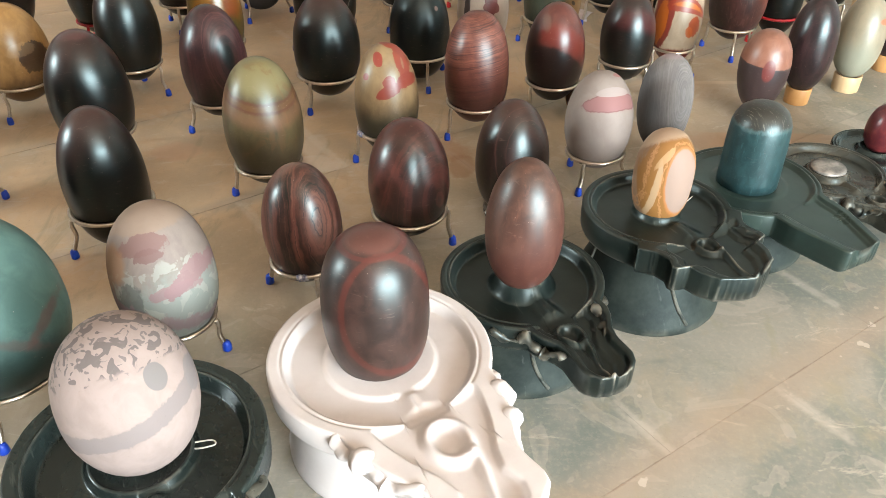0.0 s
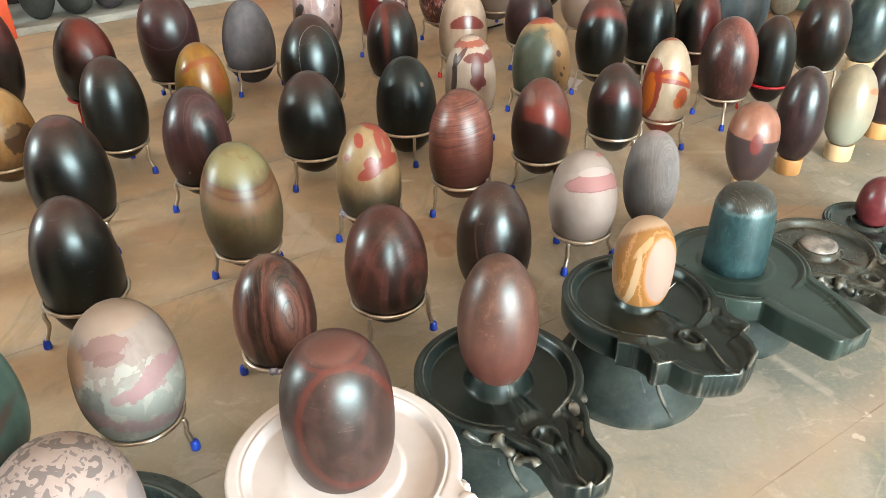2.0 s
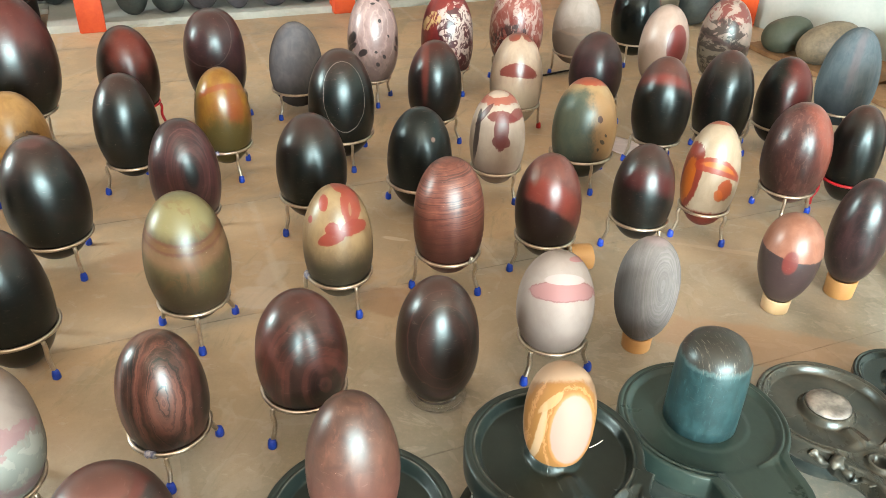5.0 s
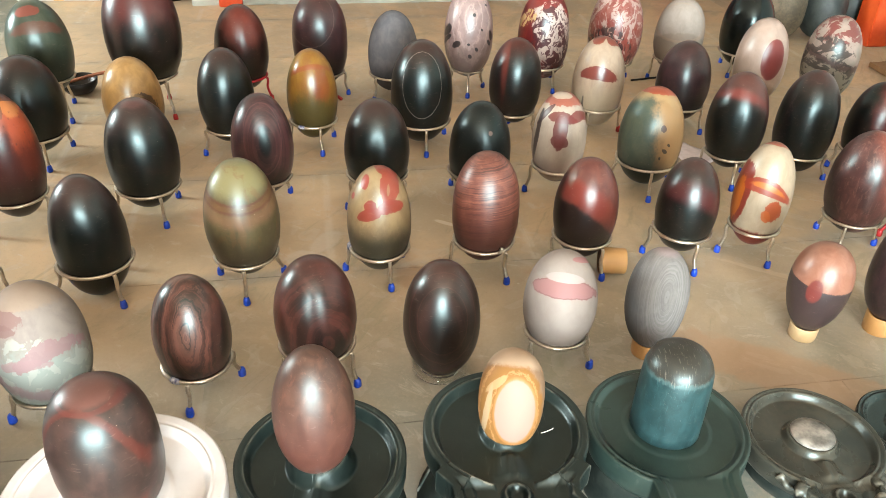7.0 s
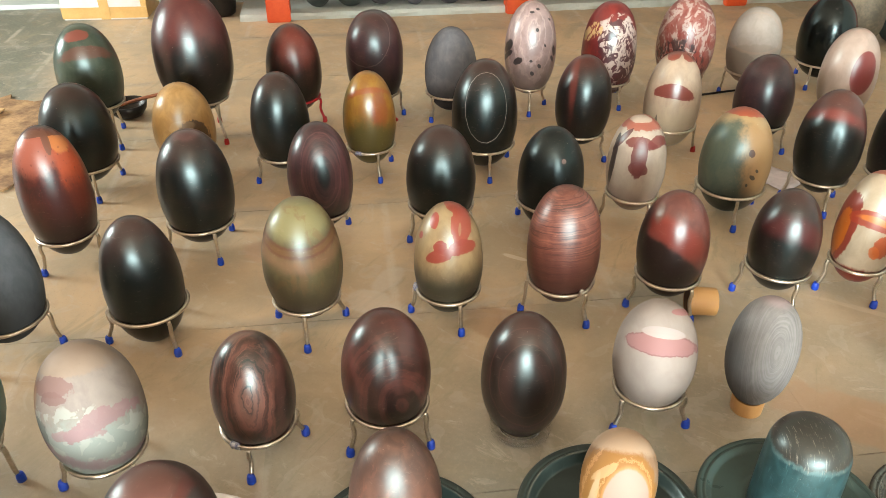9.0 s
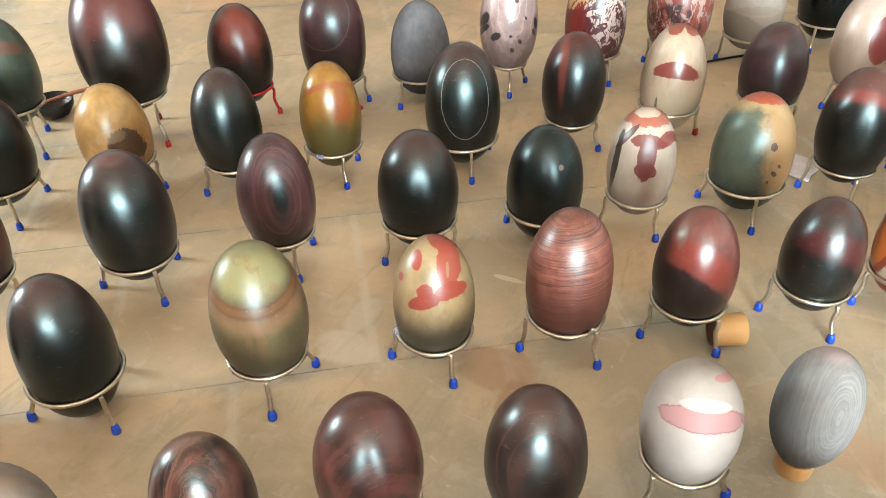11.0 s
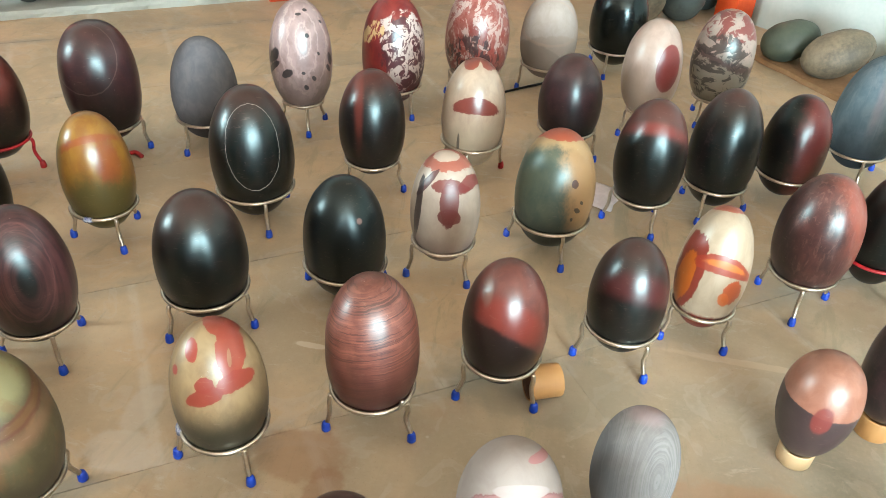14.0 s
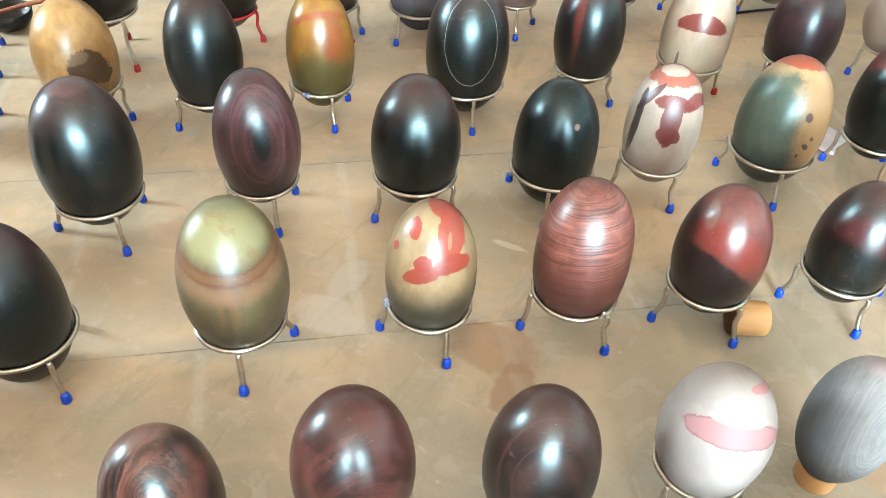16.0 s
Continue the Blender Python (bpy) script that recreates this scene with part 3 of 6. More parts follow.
for a0, a1, count in ((0.78, 2.20, 6), (2.46, 3.80, 6), (4.10, 5.05, 4)):
    for i in range(count):
        a = a0 + (a1 - a0) * (i + 0.5) / count + pick.uniform(-0.02, 0.02)
        r, h = pick.uniform(0.095, 0.125), pick.uniform(0.13, 0.19)
        thing("rough_stone", egg_mesh(r, h, 0.03, 2.2, 24, 16, 0.03, i + a), pick.choice((SHELF_STONE, SHELF_STONE, SHELF_STONE_B)),
              TURNED @ pose(a, 5.78 + pick.uniform(0, 0.06), 0.047 + h * 0.985, pick.uniform(-4, 4), pick.uniform(-4, 4), pick.uniform(0, 360)),
              "dull grey-green unpolished oval stone standing on the white ledge", "stone", "rough stones on the shelf")
# rough stones in the corner, in front of the last post
for x, y, r, h, mat, turn in ((1.10, 6.45, 0.15, 0.20, SHELF_STONE, 0), (0.86, 6.30, 0.14, 0.21, BOULDER, 30), (1.26, 6.72, 0.13, 0.20, SHELF_STONE, 60)):
    thing("rough_stone", egg_mesh(r, h, 0.03, 2.2, 24, 16, 0.03, turn), mat, pose(x, y, h * 0.99, 0, 0, turn),
          "large dull unpolished oval stone standing on the floor", "stone", "rough stones on the shelf")

thing("corner_post", box_mesh(4.83, 4.98, 4.42, 4.60, 0, 2.2, 0.006), ORANGE_PAINT, TURNED, "orange painted square post at the end of the side wall", "post", smooth=False)

# ---- corner: cardboard and boulders ----
def cardboard_sheet(m, sx, sy, label, thick=0.012, material=CARDBOARD, torn=0.012):
    bm = bmesh.new()
    nx, ny = 28, 22
    rows = [[bm.verts.new((sx * (i / nx - 0.5), sy * (j / ny - 0.5), 0.0)) for i in range(nx + 1)] for j in range(ny + 1)]
    for low, high in zip(rows, rows[1:]):
        for i in range(nx):
            bm.faces.new((low[i], low[i + 1], high[i + 1], high[i]))
    for v in bm.verts:
        rim = max(abs(v.co.x) / sx, abs(v.co.y) / sy) * 2
        q = Vector((v.co.x * 6, v.co.y * 6, sx))
        v.co.x += torn * rim ** 3 * (noise.noise(q) + 0.5 * noise.noise(q * 3))
        v.co.y += torn * rim ** 3 * (noise.noise(q + Vector((7, 0, 0))) + 0.5 * noise.noise(q * 3 + Vector((7, 0, 0))))
        v.co.z += 0.010 * max(0.0, noise.noise(Vector((v.co.x * 3, v.co.y * 3, sx)))) + 0.004 * max(0.0, noise.noise(q * 2))
    made = bmesh.ops.extrude_face_region(bm, geom=bm.faces[:])["geom"]
    for v in made:
        if isinstance(v, bmesh.types.BMVert):
            v.co.z += thick
    return thing("cardboard_sheet", bm, material, m, label, "cardboard", smooth=False)


cardboard_sheet(pose(1.93, 5.80, 0.001, 0, 0, -52.7), 0.86, 0.58, "flattened brown cardboard box under the boulders on the floor", 0.028)
cardboard_sheet(pose(2.44, 5.10, 0.001, 0, 0, -54), 0.78, 0.60, "second flattened brown cardboard box beside the first", 0.028)
cardboard_sheet(pose(-2.98, 2.62, 0.001, 0, 0, 14), 1.30, 1.05, "dirty trodden brown cardboard sheet lying on the slabs", 0.010, DIRTY_CARDBOARD, 0.11)
cardboard_sheet(pose(-3.13, 2.85, 0.022, 0, 0, 24), 0.44, 0.17, "small torn piece of brown cardboard on the dirty sheet", 0.008, TORN_CARDBOARD)
for x, y, z, a, b, c, turn, lean, mat, label in (
    (1.66, 5.87, 0.138, 0.155, 0.12, 0.105, 10, -22, BOULDER_GREEN, "greenish oval river boulder on cardboard by the wall"),
    (1.87, 5.69, 0.156, 0.185, 0.13, 0.115, 12, -24, BOULDER, "grey-brown oval river boulder leaning on cardboard"),
    (2.23, 5.27, 0.132, 0.092, 0.090, 0.105, -20, 0, BOULDER, "small grey-brown rounded river boulder on cardboard"),
    (2.40, 5.38, 0.160, 0.22, 0.12, 0.135, -38, 4, BOULDER_GREEN, "long dark green river boulder by the wall"),
    (2.62, 5.12, 0.145, 0.13, 0.11, 0.12, -20, 0, BOULDER, "rounded grey-brown river boulder on cardboard"),
):
    bm = egg_mesh(1.0, 1.0, 0.06, 2.1, 28, 18, 0.03, x)
    for v in bm.verts:
        v.co = Vector((v.co.z * a, v.co.x * b, v.co.y * c))
    thing("boulder", bm, mat, pose(x, y, z, 0, lean, turn), label, "boulder", "boulders on cardboard")

# ---- left background ----
carton = holder("foam_carton", TURNED @ pose(-0.57, 5.99, 0, 0, 0, -2.5), "white foam carton bound with tan packing tape", "carton")
part("carton_body", box_mesh(-0.29, 0.29, -0.18, 0.18, 0.0, 0.42, 0.008), FOAM, carton, "", False)
part("tape", box_mesh(-0.292, 0.292, -0.182, 0.182, 0.012, 0.088), TAPE, carton, "tan packing tape", False)
part("tape", box_mesh(-0.03, 0.035, -0.184, 0.184, 0.004, 0.424), TAPE, carton, "tan packing tape", False)
part("tape", box_mesh(0.255, 0.294, -0.1835, 0.1835, 0.09, 0.40), TAPE, carton, "tan packing tape", False)
# dark odds and ends between the carton and the first post; the bucket form is invented
bag = holder("black_object", TURNED @ pose(0.20, 5.86, 0), "unidentified black object beside the carton, shaped as a bucket", "bucket")
part("bucket_body", lathe([(0.001, 0.0), (0.095, 0.0), (0.112, 0.012), (0.118, 0.05), (0.128, 0.24), (0.136, 0.25), (0.136, 0.262), (0.122, 0.262), (0.108, 0.05), (0.001, 0.04)], 32), BLACK_IRON, bag)
part("bucket_handle", tube(spline([(-0.132, 0, 0.245), (-0.10, -0.10, 0.20), (0, -0.145, 0.165), (0.10, -0.10, 0.20), (0.132, 0, 0.245)]), 0.005), BLACK_IRON, bag, "thin black wire handle")
for a, b, r, h in ((0.02, 6.12, 0.10, 0.15), (0.40, 6.22, 0.09, 0.12)):
    thing("rough_stone", egg_mesh(r, h, 0.03, 2.2, 24, 16, 0.03, a), SHELF_STONE, TURNED @ pose(a, b, h * 0.985 + (0.035 if b > 6.15 and a < 0.3 else 0.047 if a > 0.36 else 0.0), 0, 0, a * 90),
          "dull grey-green unpolished oval stone standing behind the carton", "stone", "rough stones on the shelf")
bowl = holder("iron_bowl", pose(-2.37, 3.29, 0), "small black iron bowl with a wooden stick in it", "bowl")
part("bowl_body", lathe([(0.04, 0.0), (0.068, 0.010), (0.092, 0.042), (0.098, 0.074), (0.093, 0.075), (0.086, 0.042), (0.06, 0.018), (0.0005, 0.014)], 28), BLACK_IRON, bowl)
part("stick", tube(spline([(-0.04, -0.04, 0.06), (0.10, 0.08, 0.10), (0.27, 0.21, 0.125)]), 0.009), STICK_WOOD, bowl, "reddish wooden stick")
bm = bmesh.new()
bmesh.ops.create_grid(bm, x_segments=10, y_segments=8, size=0.5)
for v in bm.verts:
    v.co = Vector((v.co.x * 0.23 + 0.03 * noise.noise(v.co * 3), v.co.y * 0.17 + 0.03 * noise.noise(v.co * 3 + Vector((4, 0, 0))), 0.004 + 0.012 * abs(noise.noise(v.co * 4))))
bmesh.ops.solidify(bm, geom=bm.faces[:], thickness=0.0015)
thing("paper_scrap", bm, PAPER, pose(0.70, 4.13, 0.001, 0, 0, -25), "crumpled pale paper scrap lying on the floor", "paper")
thing("stick", tube(spline([(-0.13, -0.12, 0.006), (0, 0.01, 0.007), (0.12, 0.12, 0.006)]), 0.006), BLACK_IRON, pose(0.32, 5.08, 0, 0, 0, 0), "thin dark stick lying on the floor", "stick")
thing("rubber_scrap", tube(spline([(-0.03, 0, 0.008), (0, 0.02, 0.01), (0.04, 0.0, 0.008)]), 0.009), RED_CAP, pose(-1.15, 3.88, 0), "small red rubber scrap on the floor", "scrap")


# ---- stands ----
def wire_stand(x, y, ring_r, ring_z, turn, wire=STEEL, cap=BLUE_CAP, spread=0.022, tape=None, knot=None):
    """A ring of thick wire on three bent legs with rubber feet."""
    colour = "red coated" if wire is RED_WIRE else "bright steel"
    feet = "red" if cap is RED_CAP else "blue"
    st = holder("wire_stand", pose(x, y, 0, 0, 0, turn), "%s wire ring stand with %s rubber feet" % (colour, feet), "stand", "wire stands")
    n = 44
    wave = random.Random(int(1000 * (x + 7 * y)))
    ph = wave.uniform(0, 6)
    loop = [((ring_r + 0.0012 * math.sin(2 * a + ph)) * math.cos(a), (ring_r + 0.0012 * math.sin(2 * a + ph)) * math.sin(a), ring_z + 0.0016 * math.sin(a + ph))
            for a in (2 * math.pi * i / n for i in range(n))]
    part("ring", tube(loop, 0.0064, 8, True), wire, st)
    for k in range(3):
        c = 2 * math.pi * k / 3 + wave.uniform(-0.06, 0.06)
        foot = ring_r + spread + wave.uniform(-0.004, 0.004)
        bend = wave.uniform(-0.004, 0.004)
        pts = [(ring_r + 0.005, ring_z - 0.004), (ring_r + 0.009, ring_z - 0.022), (ring_r + 0.006 + bend, ring_z * 0.55), (foot - 0.006, ring_z * 0.25), (foot, 0.016)]
        leg = part("leg", tube(spline([(q * math.cos(c), q * math.sin(c), z) for q, z in pts], 4), 0.0067, 8), wire, st)
        cup = lathe([(0.0100, 0.0), (0.0122, 0.003), (0.0116, 0.017), (0.0094, 0.027), (0.0070, 0.030)], 14, at=(foot * math.cos(c), foot * math.sin(c), 0.0))
        part("rubber_foot", cup, cap, leg, feet + " rubber foot")
    if tape is not None:
        a0 = radians(tape - turn)
        arc = [((ring_r + 0.002) * math.cos(a0 + t * 0.04), (ring_r + 0.002) * math.sin(a0 + t * 0.04), ring_z + 0.001 * (t % 2)) for t in range(8)]
        part("label_tape", tube(arc, [0.0078 + 0.0014 * (t % 3) for t in range(8)], 8), TAG, st, "smudged tape wound round the ring")
    if knot is not None:
        a0 = radians(knot - turn)
        bend = [((ring_r + q) * math.cos(a0 + t), (ring_r + q) * math.sin(a0 + t), ring_z + z) for t, q, z in ((-0.05, 0.004, 0.0), (0.0, 0.006, 0.010), (0.03, 0.006, 0.020), (0.06, 0.009, 0.016))]
        part("wire_end", tube(spline(bend, 4), 0.0056, 8), wire, st, "twisted wire end at the ring's joint")
    return st


def wood_block(x, y, r, height, material, label, m=None):
    bm = lathe([(r * 0.93, 0.0), (r * 0.96, 0.003), (r, height - 0.004), (r * 0.97, height), (r * 0.62, height - 0.012), (0.001, height - 0.018)], 30)
    return thing("wood_block", bm, material, m or pose(x, y, 0), label, "block", "wooden support blocks")


# camera positions the figured sides are turned to, so patterns fit its view
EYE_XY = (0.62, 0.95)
EYE_START_XY = (0.12, 0.10)
EYE_7S_XY = (1.03, 0.58)


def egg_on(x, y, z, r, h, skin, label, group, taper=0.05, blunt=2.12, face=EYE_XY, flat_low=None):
    """One stone, its figured side turned towards a camera position to fit that view."""
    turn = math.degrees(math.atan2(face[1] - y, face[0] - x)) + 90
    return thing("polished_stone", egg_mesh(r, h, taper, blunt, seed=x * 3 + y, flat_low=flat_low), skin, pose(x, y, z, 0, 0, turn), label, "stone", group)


def ring_radius(r, h, taper, blunt, z, ring_z):
    w = max(-0.97, min(0.97, (ring_z - z) / h))
    return r * (1 - abs(w) ** blunt) ** (1 / blunt) * (1 - taper * w)


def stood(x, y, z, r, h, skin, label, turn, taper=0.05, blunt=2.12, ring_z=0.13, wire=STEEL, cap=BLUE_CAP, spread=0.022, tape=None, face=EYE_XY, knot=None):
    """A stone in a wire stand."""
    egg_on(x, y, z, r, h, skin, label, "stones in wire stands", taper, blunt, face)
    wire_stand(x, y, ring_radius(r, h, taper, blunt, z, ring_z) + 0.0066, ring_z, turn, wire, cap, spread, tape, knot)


K = C(8, 10, 9)        # near-black
DB = C(24, 15, 12)       # dark brown
MAR = C(58, 33, 25)      # maroon
RED = C(130, 50, 38)

# ---- stones ----
# side layers with a -1 darken a stone's colour down its face
stood(-0.028, 2.027, 0.239, 0.118, 0.183, stone("dark_maroon_brown_polished_oval_stone_skin", 0.118, 0.183, (C(42, 23, 18), MAR), [("side", (0.2, -1, 0.2, 0.9, 0.3), K, 0.7), ("zone", (1.5, 0.44, 0.60, -0.35, 1.4), C(92, 52, 45), 0.5), ("grain", (0.35, -0.55, 0.25, 0.22, 3, 0.3, 0.5, 0.64), C(104, 56, 48), 0.3), ("side", (0.3, 1, 0.2, 0.8, 0.3), C(78, 40, 36), 0.5)], 0.28, 0.0009, 0.4, 3),
      "dark maroon-brown polished oval stone with faint red veins", 244, 0.05, 2.12)
# C(74, 47, 41) side layers paint the ceiling's brown reflection onto near-black stones
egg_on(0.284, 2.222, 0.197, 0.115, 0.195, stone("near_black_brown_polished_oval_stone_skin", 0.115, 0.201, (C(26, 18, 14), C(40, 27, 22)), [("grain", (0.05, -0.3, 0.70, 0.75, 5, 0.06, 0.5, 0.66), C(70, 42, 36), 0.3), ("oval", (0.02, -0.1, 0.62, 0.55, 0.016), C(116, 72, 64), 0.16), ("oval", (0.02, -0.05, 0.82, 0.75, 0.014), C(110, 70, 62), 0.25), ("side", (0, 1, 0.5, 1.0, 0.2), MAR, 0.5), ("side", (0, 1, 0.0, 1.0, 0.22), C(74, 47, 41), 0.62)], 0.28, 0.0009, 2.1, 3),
       "near-black brown polished oval stone with faint reddish arcs", "stones on wooden blocks", 0.05, 2.12, face=EYE_7S_XY)
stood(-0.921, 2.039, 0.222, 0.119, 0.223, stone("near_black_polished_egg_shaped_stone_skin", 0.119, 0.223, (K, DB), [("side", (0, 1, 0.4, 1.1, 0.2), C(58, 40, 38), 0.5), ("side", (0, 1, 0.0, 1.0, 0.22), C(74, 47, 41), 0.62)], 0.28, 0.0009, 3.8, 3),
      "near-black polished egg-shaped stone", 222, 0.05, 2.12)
# the pinkish blob and brown ramp paint the sheen on its top
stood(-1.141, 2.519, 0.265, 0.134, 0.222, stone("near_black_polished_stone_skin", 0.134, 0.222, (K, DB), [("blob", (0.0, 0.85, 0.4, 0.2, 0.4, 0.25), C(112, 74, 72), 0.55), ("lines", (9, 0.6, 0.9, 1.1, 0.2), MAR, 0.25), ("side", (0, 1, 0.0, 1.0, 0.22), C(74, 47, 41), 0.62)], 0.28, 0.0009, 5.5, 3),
      "near-black polished stone with a brownish sheen painted on its top", 330, 0.05, 2.12)
# both side layers here are the ceiling's reflection put into the colour
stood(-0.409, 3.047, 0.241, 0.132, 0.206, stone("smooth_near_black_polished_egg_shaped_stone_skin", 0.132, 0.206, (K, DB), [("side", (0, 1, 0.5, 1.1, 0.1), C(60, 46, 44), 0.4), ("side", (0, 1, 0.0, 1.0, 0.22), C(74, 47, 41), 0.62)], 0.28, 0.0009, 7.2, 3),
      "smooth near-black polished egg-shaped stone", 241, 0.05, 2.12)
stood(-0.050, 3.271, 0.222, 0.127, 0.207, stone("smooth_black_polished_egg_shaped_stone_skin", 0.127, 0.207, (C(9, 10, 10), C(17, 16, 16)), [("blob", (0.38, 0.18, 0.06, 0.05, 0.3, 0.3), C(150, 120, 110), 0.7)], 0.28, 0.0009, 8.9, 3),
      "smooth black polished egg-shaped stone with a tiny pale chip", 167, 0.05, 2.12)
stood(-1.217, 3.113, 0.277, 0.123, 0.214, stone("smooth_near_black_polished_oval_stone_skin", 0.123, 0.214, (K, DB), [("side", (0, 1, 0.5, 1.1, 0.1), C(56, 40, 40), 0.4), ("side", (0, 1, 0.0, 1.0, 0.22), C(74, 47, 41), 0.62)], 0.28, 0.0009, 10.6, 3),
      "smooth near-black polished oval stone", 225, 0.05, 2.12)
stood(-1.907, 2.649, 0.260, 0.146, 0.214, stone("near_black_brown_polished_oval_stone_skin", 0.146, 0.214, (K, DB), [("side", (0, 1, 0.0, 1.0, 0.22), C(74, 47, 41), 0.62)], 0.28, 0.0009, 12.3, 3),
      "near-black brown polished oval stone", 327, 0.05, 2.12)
# brown top: reflected ceiling painted into the skin
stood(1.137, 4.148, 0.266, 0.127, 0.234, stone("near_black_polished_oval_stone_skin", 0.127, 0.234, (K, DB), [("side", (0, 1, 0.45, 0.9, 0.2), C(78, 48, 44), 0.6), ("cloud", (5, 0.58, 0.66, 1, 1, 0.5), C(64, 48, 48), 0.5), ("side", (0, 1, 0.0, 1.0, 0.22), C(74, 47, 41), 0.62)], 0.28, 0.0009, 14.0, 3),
      "near-black polished oval stone, ceiling's brown reflection painted on its top", 250, 0.05, 2.12)
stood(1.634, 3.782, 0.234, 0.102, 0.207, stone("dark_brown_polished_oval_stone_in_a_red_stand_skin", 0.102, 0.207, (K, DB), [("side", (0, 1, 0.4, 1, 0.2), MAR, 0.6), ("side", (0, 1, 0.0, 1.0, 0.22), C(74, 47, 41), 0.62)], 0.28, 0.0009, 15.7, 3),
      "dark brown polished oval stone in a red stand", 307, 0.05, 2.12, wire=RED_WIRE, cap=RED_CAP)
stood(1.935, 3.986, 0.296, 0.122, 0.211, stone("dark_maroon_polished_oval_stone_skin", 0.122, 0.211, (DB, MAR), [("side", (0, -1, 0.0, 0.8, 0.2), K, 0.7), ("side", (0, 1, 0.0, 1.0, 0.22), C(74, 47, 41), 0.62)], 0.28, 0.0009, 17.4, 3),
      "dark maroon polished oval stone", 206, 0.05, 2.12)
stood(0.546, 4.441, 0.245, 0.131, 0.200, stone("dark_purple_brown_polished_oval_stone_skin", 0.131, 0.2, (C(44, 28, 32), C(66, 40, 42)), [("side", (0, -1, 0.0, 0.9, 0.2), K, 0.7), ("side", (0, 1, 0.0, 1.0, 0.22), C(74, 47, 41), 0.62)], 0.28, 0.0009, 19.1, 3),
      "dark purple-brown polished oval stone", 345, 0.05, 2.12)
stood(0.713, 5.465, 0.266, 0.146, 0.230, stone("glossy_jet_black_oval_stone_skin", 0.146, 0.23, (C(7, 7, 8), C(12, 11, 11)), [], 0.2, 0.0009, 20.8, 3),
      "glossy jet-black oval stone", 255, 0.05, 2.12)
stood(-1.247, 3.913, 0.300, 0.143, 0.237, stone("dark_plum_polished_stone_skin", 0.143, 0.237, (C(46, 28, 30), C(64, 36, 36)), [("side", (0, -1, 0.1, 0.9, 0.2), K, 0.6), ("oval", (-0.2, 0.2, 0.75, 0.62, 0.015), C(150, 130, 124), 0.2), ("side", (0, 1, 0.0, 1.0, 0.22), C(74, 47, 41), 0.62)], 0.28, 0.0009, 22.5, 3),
      "dark plum polished stone with a pale arc scratch", 28, 0, 2.4)
stood(-1.559, 3.658, 0.277, 0.135, 0.220, stone("dark_maroon_polished_oval_stone_in_a_red_wrapped_stand_skin", 0.135, 0.22, (DB, MAR), [("blob", (0.1, 0.25, 0.6, 0.55, 0.3, 0.5), RED, 0.55), ("side", (0, -1, 0.1, 0.8, 0.2), K, 0.7)], 0.28, 0.0009, 24.2, 3),
      "dark maroon polished oval stone in a red-wrapped stand", 19, 0.05, 2.12, wire=RED_WIRE, cap=RED_CAP)
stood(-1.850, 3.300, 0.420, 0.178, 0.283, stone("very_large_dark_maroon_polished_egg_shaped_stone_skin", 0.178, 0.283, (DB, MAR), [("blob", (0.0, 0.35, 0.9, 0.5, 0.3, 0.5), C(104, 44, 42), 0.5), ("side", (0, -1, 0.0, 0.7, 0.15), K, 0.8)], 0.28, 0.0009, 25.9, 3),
      "very large dark maroon polished egg-shaped stone", 350, 0.05, 2.12, cap=RED_CAP, ring_z=0.20, spread=0.03)
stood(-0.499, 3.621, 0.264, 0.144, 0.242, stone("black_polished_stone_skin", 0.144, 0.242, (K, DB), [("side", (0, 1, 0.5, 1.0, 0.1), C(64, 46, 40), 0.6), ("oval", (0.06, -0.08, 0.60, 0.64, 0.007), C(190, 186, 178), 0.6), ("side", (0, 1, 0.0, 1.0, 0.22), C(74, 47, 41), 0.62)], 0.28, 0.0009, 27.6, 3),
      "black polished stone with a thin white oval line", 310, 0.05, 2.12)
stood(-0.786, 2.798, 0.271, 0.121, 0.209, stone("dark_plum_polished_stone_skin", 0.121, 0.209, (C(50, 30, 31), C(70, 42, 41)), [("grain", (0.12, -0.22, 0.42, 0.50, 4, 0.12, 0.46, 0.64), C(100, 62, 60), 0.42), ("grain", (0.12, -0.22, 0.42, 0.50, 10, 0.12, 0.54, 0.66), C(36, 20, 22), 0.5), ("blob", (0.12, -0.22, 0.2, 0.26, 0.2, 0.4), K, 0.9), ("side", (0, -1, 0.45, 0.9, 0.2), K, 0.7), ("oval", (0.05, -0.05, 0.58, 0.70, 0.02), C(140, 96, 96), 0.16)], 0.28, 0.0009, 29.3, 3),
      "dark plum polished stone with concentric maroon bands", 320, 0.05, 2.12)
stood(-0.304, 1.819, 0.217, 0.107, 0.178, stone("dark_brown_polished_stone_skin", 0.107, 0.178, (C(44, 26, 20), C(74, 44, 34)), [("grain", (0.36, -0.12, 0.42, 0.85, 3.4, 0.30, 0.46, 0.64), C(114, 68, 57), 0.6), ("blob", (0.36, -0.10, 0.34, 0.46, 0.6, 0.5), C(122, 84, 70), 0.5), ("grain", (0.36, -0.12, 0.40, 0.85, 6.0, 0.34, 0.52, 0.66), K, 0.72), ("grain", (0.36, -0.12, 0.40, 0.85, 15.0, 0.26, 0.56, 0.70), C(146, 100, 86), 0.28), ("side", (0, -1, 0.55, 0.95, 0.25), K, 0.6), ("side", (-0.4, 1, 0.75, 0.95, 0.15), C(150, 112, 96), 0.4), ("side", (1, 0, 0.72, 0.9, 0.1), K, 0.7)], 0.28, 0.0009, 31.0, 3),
      "dark brown polished stone with pinkish wood-like streaks", 291, 0.05, 2.12, ring_z=0.105, tape=-95, face=EYE_START_XY)
